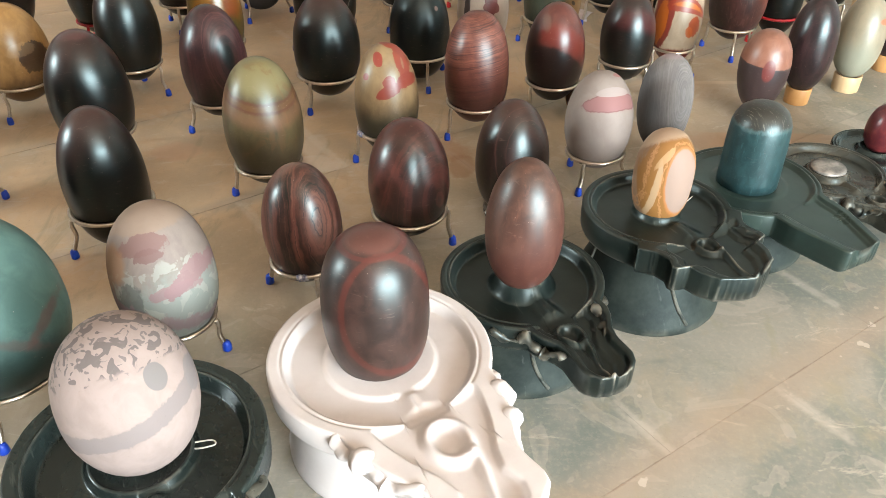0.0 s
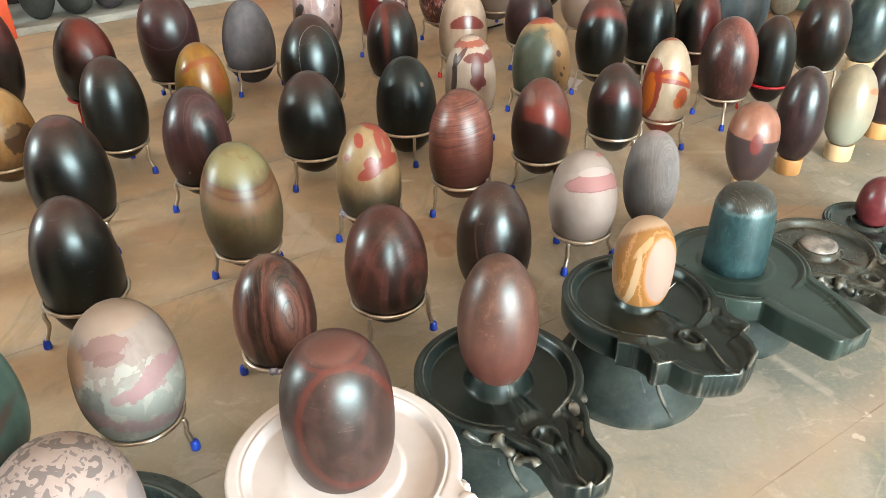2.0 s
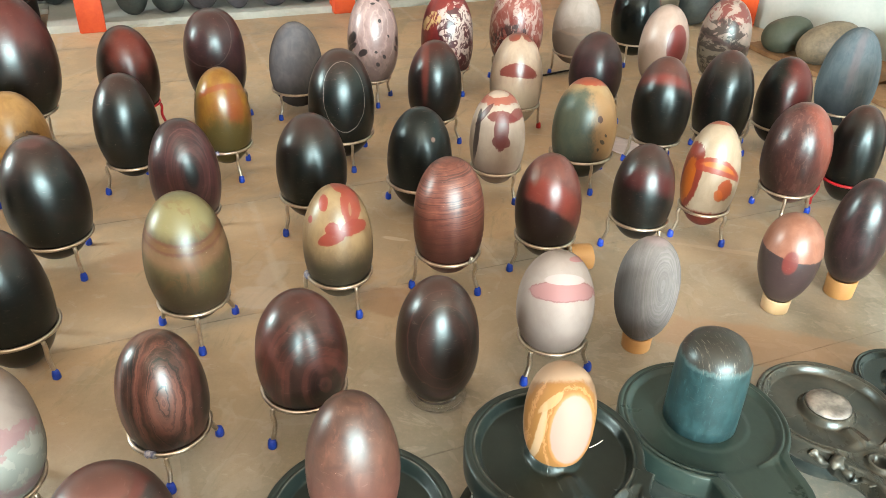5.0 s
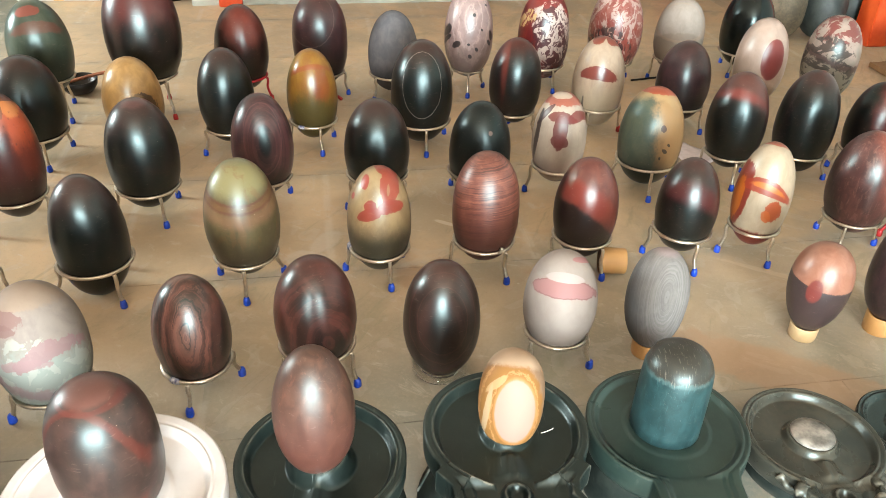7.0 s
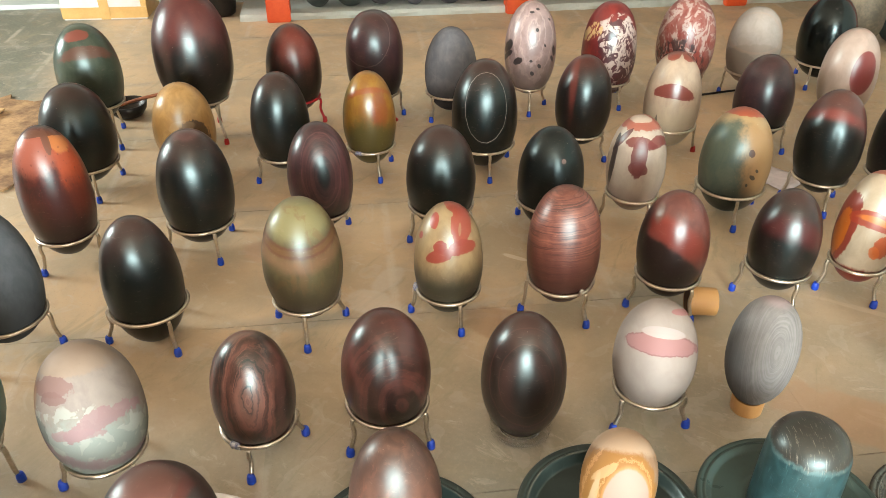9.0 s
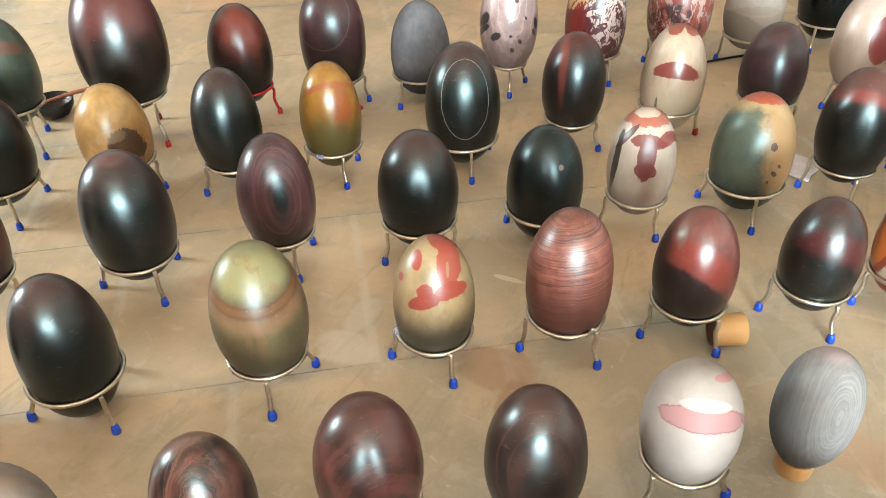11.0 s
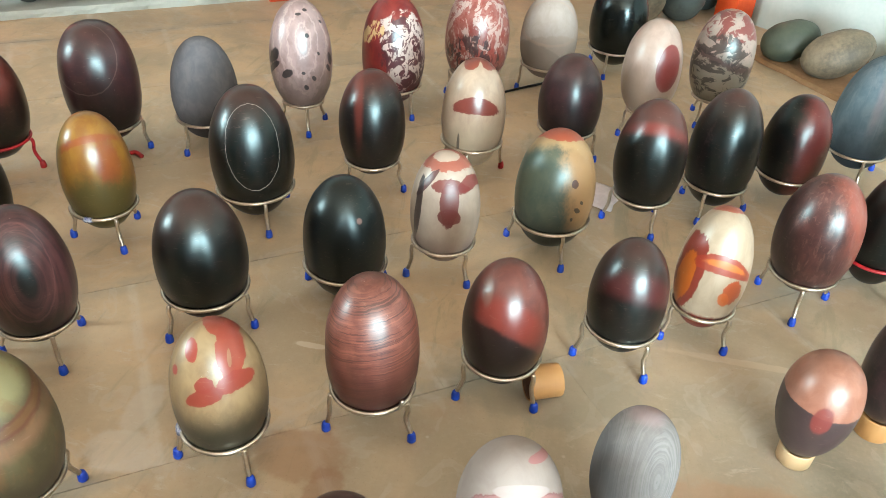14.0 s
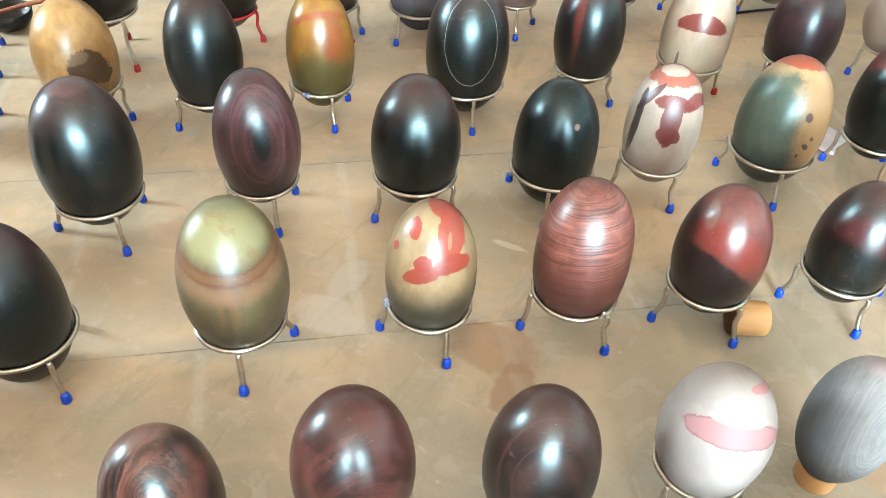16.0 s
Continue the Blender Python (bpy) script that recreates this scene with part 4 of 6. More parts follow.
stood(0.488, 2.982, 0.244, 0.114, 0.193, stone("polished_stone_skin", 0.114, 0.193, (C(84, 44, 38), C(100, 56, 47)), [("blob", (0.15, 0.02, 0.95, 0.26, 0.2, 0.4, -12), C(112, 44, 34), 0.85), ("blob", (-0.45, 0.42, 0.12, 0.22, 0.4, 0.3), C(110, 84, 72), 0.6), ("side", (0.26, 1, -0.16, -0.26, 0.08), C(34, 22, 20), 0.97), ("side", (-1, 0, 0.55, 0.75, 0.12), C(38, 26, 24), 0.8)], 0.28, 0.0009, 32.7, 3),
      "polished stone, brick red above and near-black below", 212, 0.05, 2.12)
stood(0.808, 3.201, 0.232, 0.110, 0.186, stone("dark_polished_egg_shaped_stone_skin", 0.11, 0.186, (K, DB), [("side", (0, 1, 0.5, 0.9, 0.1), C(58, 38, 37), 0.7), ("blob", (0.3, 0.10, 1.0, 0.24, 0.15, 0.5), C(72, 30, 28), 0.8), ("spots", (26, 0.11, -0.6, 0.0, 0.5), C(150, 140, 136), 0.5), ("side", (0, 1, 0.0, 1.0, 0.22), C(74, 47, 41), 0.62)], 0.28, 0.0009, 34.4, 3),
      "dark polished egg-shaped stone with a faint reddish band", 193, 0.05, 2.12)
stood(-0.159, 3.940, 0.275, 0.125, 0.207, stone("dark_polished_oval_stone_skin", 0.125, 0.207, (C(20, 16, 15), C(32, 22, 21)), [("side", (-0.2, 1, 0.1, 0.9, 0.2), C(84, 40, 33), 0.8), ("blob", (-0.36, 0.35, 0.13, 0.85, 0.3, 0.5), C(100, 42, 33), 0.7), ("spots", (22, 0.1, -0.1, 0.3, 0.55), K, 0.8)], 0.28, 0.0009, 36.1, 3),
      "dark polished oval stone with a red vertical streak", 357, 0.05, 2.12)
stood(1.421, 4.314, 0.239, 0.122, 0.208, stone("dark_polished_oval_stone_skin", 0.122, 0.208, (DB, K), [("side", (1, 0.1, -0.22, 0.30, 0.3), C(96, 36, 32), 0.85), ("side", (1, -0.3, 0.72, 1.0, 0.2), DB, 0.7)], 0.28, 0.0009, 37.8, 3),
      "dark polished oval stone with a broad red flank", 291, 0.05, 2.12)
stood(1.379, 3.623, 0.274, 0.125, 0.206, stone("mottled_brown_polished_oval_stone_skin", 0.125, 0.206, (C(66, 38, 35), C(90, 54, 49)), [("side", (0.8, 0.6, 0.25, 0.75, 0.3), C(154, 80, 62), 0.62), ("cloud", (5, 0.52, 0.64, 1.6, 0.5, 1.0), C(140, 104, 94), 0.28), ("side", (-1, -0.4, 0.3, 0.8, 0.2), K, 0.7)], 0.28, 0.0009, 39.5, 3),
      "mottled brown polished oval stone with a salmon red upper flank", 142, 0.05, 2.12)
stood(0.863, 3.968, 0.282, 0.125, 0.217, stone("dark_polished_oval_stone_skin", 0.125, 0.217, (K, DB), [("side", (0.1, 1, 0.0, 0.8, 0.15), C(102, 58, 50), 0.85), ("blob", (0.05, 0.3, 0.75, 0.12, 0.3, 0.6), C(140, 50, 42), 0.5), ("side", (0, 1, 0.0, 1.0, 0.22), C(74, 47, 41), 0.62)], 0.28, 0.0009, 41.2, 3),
      "dark polished oval stone with a reddish top", 177, 0.05, 2.12)
egg_on(1.512, 3.084, 0.247, 0.092, 0.193, stone("dark_brown_polished_oval_stone_skin", 0.092, 0.193, (C(34, 24, 24), C(58, 38, 38)), [("rings", (0.25, -0.5, 0.4, 0.45, 16, 0.35, 0.4, 1.1), C(76, 50, 48), 0.22), ("side", (0, 1, 0.6, 0.9, 0.2), C(74, 46, 44), 0.5)], 0.27, 0.0009, 42.9, 3),
       "dark brown polished oval stone with fine wood-like grain", "stones on wooden blocks", 0.05, 2.12)
wood_block(1.512, 3.084, .05, .07, BLOCK_WOOD, "short turned wooden block holding an oval stone")
egg_on(-0.052, 1.301, 0.367, 0.110, 0.182, stone("dark_brown_flat_based_polished_stone_skin", 0.11, 0.182, (C(42, 28, 24), C(64, 43, 37)), [("oval", (0.22, -0.15, 0.84, 0.72, 0.06), C(100, 40, 29), 0.48), ("blob", (0.0, 0.82, 0.5, 0.22, 0.15, 0.2), C(104, 64, 55), 0.75), ("oval", (0.0, 0.8, 0.56, 0.27, 0.1), C(88, 38, 31), 0.7), ("spots", (13, 0.06, 0.3, 1.2, 0.5), C(206, 186, 166), 0.8)], 0.33, 0.0009, 44.6, 3),
       "dark brown flat-based polished stone with red curved bands", "stones on carved bases", 0, 2.5, face=EYE_START_XY, flat_low=-0.93)
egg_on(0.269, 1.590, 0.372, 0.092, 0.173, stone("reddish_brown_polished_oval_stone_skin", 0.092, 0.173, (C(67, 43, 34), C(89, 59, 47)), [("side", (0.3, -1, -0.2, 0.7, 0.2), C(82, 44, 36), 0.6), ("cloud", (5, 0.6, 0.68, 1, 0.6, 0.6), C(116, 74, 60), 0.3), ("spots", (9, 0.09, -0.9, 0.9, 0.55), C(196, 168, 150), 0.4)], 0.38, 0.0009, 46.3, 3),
       "reddish-brown polished oval stone with a small chip", "stones on carved bases", 0.05, 2.12, face=EYE_START_XY)
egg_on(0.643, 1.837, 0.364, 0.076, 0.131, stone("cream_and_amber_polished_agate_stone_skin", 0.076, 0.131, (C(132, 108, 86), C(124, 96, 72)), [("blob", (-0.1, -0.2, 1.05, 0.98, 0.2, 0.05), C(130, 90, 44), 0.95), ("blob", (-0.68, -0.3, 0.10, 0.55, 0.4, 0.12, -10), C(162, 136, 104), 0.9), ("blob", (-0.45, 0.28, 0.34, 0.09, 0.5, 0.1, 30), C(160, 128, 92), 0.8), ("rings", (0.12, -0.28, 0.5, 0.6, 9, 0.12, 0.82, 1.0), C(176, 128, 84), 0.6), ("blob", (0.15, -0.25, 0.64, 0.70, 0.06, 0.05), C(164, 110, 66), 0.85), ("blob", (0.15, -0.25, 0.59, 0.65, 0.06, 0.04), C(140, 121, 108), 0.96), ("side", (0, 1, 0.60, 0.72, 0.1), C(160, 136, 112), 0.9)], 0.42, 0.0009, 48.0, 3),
       "cream and amber polished agate stone with a pale oval eye", "stones on carved bases", 0, 2.4, face=EYE_7S_XY)
egg_on(1.605, 2.555, 0.145, 0.066, 0.093, stone("small_maroon_polished_oval_stone_on_a_dark_base_skin", 0.066, 0.093, (C(82, 32, 36), C(104, 42, 42)), [], 0.28, 0.0009, 49.7, 3),
       "small maroon polished oval stone on a dark base", "stones on carved bases", 0.05, 2.12)
# blue-green skin set darker towards the bottom
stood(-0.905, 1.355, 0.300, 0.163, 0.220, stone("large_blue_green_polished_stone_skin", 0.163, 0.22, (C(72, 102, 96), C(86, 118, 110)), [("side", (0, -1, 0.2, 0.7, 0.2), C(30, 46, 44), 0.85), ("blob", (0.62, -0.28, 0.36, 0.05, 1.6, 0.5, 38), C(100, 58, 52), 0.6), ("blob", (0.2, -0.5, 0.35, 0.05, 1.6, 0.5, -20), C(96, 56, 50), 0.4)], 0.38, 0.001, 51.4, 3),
      "large blue-green polished stone with rusty veins", 38, 0.05, 2.12, tape=-95, face=EYE_START_XY)
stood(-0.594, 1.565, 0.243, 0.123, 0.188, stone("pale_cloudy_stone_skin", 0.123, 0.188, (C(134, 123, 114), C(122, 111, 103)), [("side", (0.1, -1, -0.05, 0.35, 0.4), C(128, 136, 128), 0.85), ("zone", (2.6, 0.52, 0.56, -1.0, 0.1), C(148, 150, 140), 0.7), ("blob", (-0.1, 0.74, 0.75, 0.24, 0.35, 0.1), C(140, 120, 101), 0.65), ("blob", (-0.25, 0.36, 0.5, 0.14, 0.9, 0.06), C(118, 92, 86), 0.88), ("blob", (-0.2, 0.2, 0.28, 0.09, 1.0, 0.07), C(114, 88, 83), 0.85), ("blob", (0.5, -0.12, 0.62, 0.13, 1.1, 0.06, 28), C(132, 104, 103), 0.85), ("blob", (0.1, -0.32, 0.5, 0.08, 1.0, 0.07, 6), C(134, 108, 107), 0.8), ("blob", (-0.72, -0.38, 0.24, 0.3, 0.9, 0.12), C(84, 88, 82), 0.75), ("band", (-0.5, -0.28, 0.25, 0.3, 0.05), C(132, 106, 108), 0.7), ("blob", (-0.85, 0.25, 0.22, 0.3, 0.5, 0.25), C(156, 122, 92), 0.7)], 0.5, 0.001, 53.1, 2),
      "pale cloudy stone with mauve and grey-green patches", 352, 0.05, 2.25, ring_z=0.105, face=EYE_START_XY)
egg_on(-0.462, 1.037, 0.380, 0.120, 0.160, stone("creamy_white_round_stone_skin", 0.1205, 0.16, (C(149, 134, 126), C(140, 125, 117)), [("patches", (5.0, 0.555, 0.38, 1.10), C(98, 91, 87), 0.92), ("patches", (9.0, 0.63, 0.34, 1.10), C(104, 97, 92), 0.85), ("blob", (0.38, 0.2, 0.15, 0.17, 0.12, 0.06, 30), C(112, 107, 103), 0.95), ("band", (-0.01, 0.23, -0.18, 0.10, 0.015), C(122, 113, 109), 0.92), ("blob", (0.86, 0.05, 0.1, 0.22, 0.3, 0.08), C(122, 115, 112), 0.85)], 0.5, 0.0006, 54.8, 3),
       "creamy white round stone with grey speckles and a grey wavy band", "stones on carved bases", 0, 2.12, face=EYE_START_XY)
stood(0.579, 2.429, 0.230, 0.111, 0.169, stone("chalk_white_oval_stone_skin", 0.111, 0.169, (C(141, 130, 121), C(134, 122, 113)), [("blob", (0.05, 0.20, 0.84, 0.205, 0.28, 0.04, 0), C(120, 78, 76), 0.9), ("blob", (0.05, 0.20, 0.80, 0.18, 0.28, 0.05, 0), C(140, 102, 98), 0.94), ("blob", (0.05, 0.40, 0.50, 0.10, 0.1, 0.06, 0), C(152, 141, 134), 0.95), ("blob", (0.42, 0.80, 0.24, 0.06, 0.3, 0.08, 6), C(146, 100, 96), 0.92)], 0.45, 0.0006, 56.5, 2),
      "chalk-white oval stone with a dusty pink crescent patch", 2, 0.05, 2.12, ring_z=0.115, face=EYE_7S_XY)
egg_on(0.834, 2.596, 0.214, 0.093, 0.178, stone("matt_grey_oval_stone_skin", 0.093, 0.178, (C(112, 108, 104), C(124, 120, 115)), [("grain", (0.3, -0.05, 0.42, 0.66, 13, 0.12, 0.46, 0.62), C(146, 142, 141), 0.3), ("grain", (0.3, -0.05, 0.42, 0.66, 30, 0.12, 0.5, 0.64), C(92, 90, 92), 0.22), ("side", (-1, -0.3, 0.2, 0.9, 0.15), C(86, 88, 90), 0.7), ("blob", (0.0, 0.9, 0.4, 0.16, 0.3, 0.5), C(160, 140, 140), 0.6)], 0.5, 0.0012, 58.2, 3),
       "matt grey oval stone with fine concentric grain lines", "stones on wooden blocks", -0.02, 2.12, face=EYE_7S_XY)
wood_block(0.834, 2.596, .046, .052, BLOCK_WOOD, "short turned wooden block holding an oval stone")
egg_on(1.283, 2.928, 0.198, 0.094, 0.162, stone("two_tone_polished_stone_skin", 0.094, 0.162, (C(142, 97, 78), C(130, 85, 66)), [("band", (-1.5, 0.26, 0.06, 0.05, 0.012), C(52, 40, 40), 0.97), ("blob", (-0.06, -0.24, 0.24, 0.24, 0.25, 0.14), C(108, 46, 40), 0.9)], 0.345, 0.0009, 59.9, 3),
       "two-tone polished stone, peach above and charcoal below", "stones on wooden blocks", -0.12, 2.12, face=EYE_7S_XY)
wood_block(1.283, 2.928, .046, .052, BLOCK_CREAM, "short turned wooden block holding an oval stone")
egg_on(1.765, 3.215, 0.229, 0.092, 0.173, stone("pale_sage_polished_stone_skin", 0.092, 0.173, (C(150, 138, 114), C(138, 128, 106)), [("side", (0, -1, 0.2, 0.8, 0.2), C(140, 142, 124), 0.8), ("blob", (0.75, 0.25, 0.2, 0.08, 0.4, 0.2, 30), C(176, 96, 58), 0.8)], 0.345, 0.0009, 61.6, 3),
       "pale sage polished stone with a small rusty fleck", "stones on wooden blocks", 0.05, 2.12)
wood_block(1.765, 3.215, .056, .072, BLOCK_CREAM, "short turned wooden block holding an oval stone")
egg_on(2.029, 3.435, 0.224, 0.103, 0.165, stone("dark_brown_polished_oval_stone_on_a_wooden_block_skin", 0.103, 0.165, (C(44, 32, 32), C(66, 44, 42)), [], 0.28, 0.0009, 63.3, 3),
       "dark brown polished oval stone on a wooden block", "stones on wooden blocks", 0.05, 2.12)
wood_block(2.029, 3.435, .055, .075, BLOCK_WOOD, "short turned wooden block holding an oval stone")
stood(-0.503, 2.308, 0.274, 0.124, 0.211, stone("olive_green_polished_stone_skin", 0.124, 0.211, (C(86, 76, 50), C(74, 62, 41)), [("band", (0.77, 3.0, 0.0, 0.06, 0.1, 0.2), C(122, 112, 74), 0.85), ("spots", (7, 0.16, 0.75, 1.3, 0.45), C(84, 70, 50), 0.6), ("cloud", (2.2, 0.52, 0.62, 1, 0.8, 0.8), C(108, 78, 46), 0.5), ("band", (0.55, 0.68, 0.0, 0.03, 0.02, 0.2), C(98, 66, 38), 0.85), ("band", (0.52, 0.57, 0.0, 0.04, 0.02, 0.2), C(78, 38, 26), 0.85), ("band", (0.65, 0.69, 0.0, 0.05, 0.02, 0.2), C(84, 46, 30), 0.75), ("band", (0.30, 0.52, 0.0, 0.08, 0.10, 0.2), C(136, 96, 70), 0.5), ("band", (-2, -0.25, 0.0, 0.10, 0.34), C(54, 43, 30), 0.85), ("blob", (0.05, 0.86, 0.4, 0.1, 0.5, 0.3), C(108, 104, 74), 0.6)], 0.345, 0.0009, 65.0, 3),
      "olive green polished stone with a rust band below its pale top", 180, 0.05, 2.12)
stood(-0.136, 2.587, 0.227, 0.112, 0.199, stone("khaki_polished_stone_skin", 0.112, 0.199, (C(142, 118, 84), C(126, 102, 72)), [("band", (-2, -0.02, 0.0, 0.10, 0.26), C(46, 42, 31), 0.95), ("blob", (0.22, 0.86, 0.38, 0.18, 0.35, 0.03, -20), C(132, 54, 38), 0.95), ("blob", (0.36, 0.52, 0.27, 0.40, 0.4, 0.03), C(132, 54, 38), 0.95), ("blob", (0.34, 0.42, 0.04, 0.12, 0.5, 0.06), C(138, 100, 72), 0.8), ("blob", (0.40, 0.09, 0.38, 0.13, 0.4, 0.05, 14), C(128, 49, 35), 0.95), ("blob", (-0.20, -0.08, 0.36, 0.12, 0.4, 0.05, 6), C(126, 48, 35), 0.95), ("blob", (-0.20, 0.08, 0.18, 0.11, 0.5, 0.05), C(126, 48, 35), 0.95), ("blob", (-0.36, 0.56, 0.12, 0.16, 0.4, 0.06, -14), C(134, 50, 38), 0.95), ("blob", (-0.74, 0.33, 0.06, 0.07, 0.3, 0.1), C(134, 48, 38), 0.95)], 0.345, 0.0009, 66.7, 3),
      "khaki polished stone with brick red patches and a dark lower half", 200, 0.05, 2.12, ring_z=0.115, tape=-158)
stood(0.181, 2.787, 0.261, 0.118, 0.207, stone("reddish_brown_polished_stone_skin", 0.118, 0.207, (C(96, 53, 43), C(116, 68, 55)), [("layers", (0, 0, -0.08, 0.06, 44, 0.035, 0.53, 0.62), C(60, 28, 21), 0.75), ("layers", (0, 0, -0.08, 0.06, 30, 0.035, 0.54, 0.66), C(142, 88, 70), 0.5), ("layers", (0, 0, -0.09, 0.06, 90, 0.03, 0.54, 0.66), C(60, 30, 24), 0.25), ("band", (-2, 0.12, 0.0, 0.12, 0.3), C(86, 44, 36), 0.55), ("side", (0, -1, 0.2, 0.9, 0.1), C(62, 31, 26), 0.7)], 0.345, 0.0012, 68.4, 3),
      "reddish-brown polished stone with fine horizontal swirled grooves", 213, 0.05, 2.3, knot=-36)
stood(1.046, 3.364, 0.260, 0.102, 0.208, stone("cream_polished_stone_skin", 0.102, 0.208, (C(160, 142, 119), C(150, 132, 109)), [("blob", (-0.62, -0.2, 0.36, 0.62, 0.4, 0.04), C(116, 38, 25), 0.96), ("blob", (-0.70, -0.3, 0.22, 0.38, 0.4, 0.06), C(172, 88, 26), 0.95), ("blob", (0.2, -0.08, 0.78, 0.15, 0.3, 0.05), C(134, 48, 30), 0.92), ("blob", (0.25, -0.07, 0.55, 0.06, 0.35, 0.2), C(184, 104, 44), 0.85), ("blob", (0.62, -0.4, 0.26, 0.17, 0.7, 0.05, 30), C(146, 62, 26), 0.95), ("blob", (0.45, -0.56, 0.15, 0.09, 0.6, 0.08), C(164, 80, 32), 0.9), ("blob", (-0.05, 0.92, 0.55, 0.12, 0.3, 0.08), C(142, 66, 44), 0.9), ("band", (-2, -0.58, 0.0, 0.1, 0.04), C(108, 34, 24), 0.95)], 0.345, 0.0009, 70.1, 3),
      "cream polished stone with orange and red-brown figures", 203, 0.05, 2.12)
stood(0.220, 3.475, 0.256, 0.113, 0.198, stone("cream_polished_stone_skin", 0.113, 0.198, (C(164, 148, 132), C(154, 138, 122)), [("blob", (0.0, 0.74, 0.64, 0.27, 0.5, 0.04), C(142, 72, 54), 0.92), ("blob", (-0.05, 0.80, 0.36, 0.13, 0.5, 0.05), C(172, 154, 136), 0.95), ("blob", (0.13, -0.06, 0.25, 0.42, 0.35, 0.04), C(100, 40, 34), 0.95), ("blob", (0.12, 0.22, 0.5, 0.13, 0.4, 0.05), C(106, 43, 36), 0.92), ("blob", (0.14, -0.30, 0.32, 0.13, 0.35, 0.05), C(100, 40, 34), 0.95), ("blob", (0.62, 0.36, 0.34, 0.13, 0.4, 0.05, 34), C(108, 38, 34), 0.9), ("blob", (-0.5, 0.3, 0.36, 0.08, 0.4, 0.05, 36), C(76, 28, 28), 0.9), ("blob", (-0.72, -0.1, 0.09, 0.55, 0.4, 0.08, -8), C(40, 24, 24), 0.9), ("band", (-2, -0.35, 0, 0.1, 0.2), C(148, 128, 118), 0.7)], 0.345, 0.0009, 71.8, 3),
      "cream polished stone with dark red patches", 208, 0.05, 2.12)
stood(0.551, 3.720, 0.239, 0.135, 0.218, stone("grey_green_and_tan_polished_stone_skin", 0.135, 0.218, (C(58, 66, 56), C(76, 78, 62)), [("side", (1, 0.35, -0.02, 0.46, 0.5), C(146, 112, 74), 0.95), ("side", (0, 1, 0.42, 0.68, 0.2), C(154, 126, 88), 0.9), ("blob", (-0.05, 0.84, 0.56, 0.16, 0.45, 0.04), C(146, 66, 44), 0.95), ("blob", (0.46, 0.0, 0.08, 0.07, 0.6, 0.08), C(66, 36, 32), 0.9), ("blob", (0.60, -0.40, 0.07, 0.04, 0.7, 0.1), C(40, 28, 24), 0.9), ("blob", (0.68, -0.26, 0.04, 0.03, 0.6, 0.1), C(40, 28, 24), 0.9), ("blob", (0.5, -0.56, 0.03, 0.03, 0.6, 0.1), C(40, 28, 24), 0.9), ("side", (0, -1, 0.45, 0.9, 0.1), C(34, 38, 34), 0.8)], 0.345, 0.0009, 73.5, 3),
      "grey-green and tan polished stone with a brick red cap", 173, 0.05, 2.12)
# blue-grey skin, its colour darkened towards the bottom
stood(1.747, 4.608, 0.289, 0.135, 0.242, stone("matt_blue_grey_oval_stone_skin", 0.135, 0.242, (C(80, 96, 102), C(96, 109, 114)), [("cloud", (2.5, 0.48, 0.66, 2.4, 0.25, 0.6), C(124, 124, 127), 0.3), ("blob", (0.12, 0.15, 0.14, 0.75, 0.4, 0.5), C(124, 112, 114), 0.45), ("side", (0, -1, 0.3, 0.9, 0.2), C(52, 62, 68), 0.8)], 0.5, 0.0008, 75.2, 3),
      "matt blue-grey oval stone with faint vertical streaks", 32, 0.1, 2.12)
stood(-1.611, 2.947, 0.237, 0.130, 0.193, stone("tan_brown_polished_stone_skin", 0.13, 0.193, (C(150, 112, 64), C(172, 132, 80)), [("blob", (0.25, -0.38, 0.5, 0.3, 0.6, 0.06), C(62, 42, 32), 0.9), ("blob", (-0.1, -0.2, 0.4, 0.14, 0.5, 0.1), C(190, 162, 124), 0.25), ("side", (0, -1, 0.5, 0.9, 0.2), C(84, 62, 44), 0.8)], 0.29, 0.0009, 76.9, 3),
      "tan brown polished stone with a dark lower patch", 259, 0.05, 2.12)
stood(-0.930, 3.361, 0.255, 0.115, 0.210, stone("golden_brown_polished_stone_skin", 0.115, 0.21, (C(138, 98, 36), C(124, 80, 32)), [("side", (0, -1, 0.0, 0.55, 0.3), C(66, 60, 30), 0.9), ("blob", (-0.1, 0.35, 0.85, 0.07, 0.9, 0.3, 4), C(128, 54, 30), 0.7), ("blob", (0.4, -0.05, 0.3, 0.35, 0.6, 0.3), C(122, 52, 30), 0.65), ("side", (-1, 0.4, 0.7, 1.0, 0.2), C(92, 90, 46), 0.6)], 0.27, 0.0009, 78.6, 3),
      "golden brown polished stone with red and green clouds", 318, 0.05, 2.12, tape=-95)
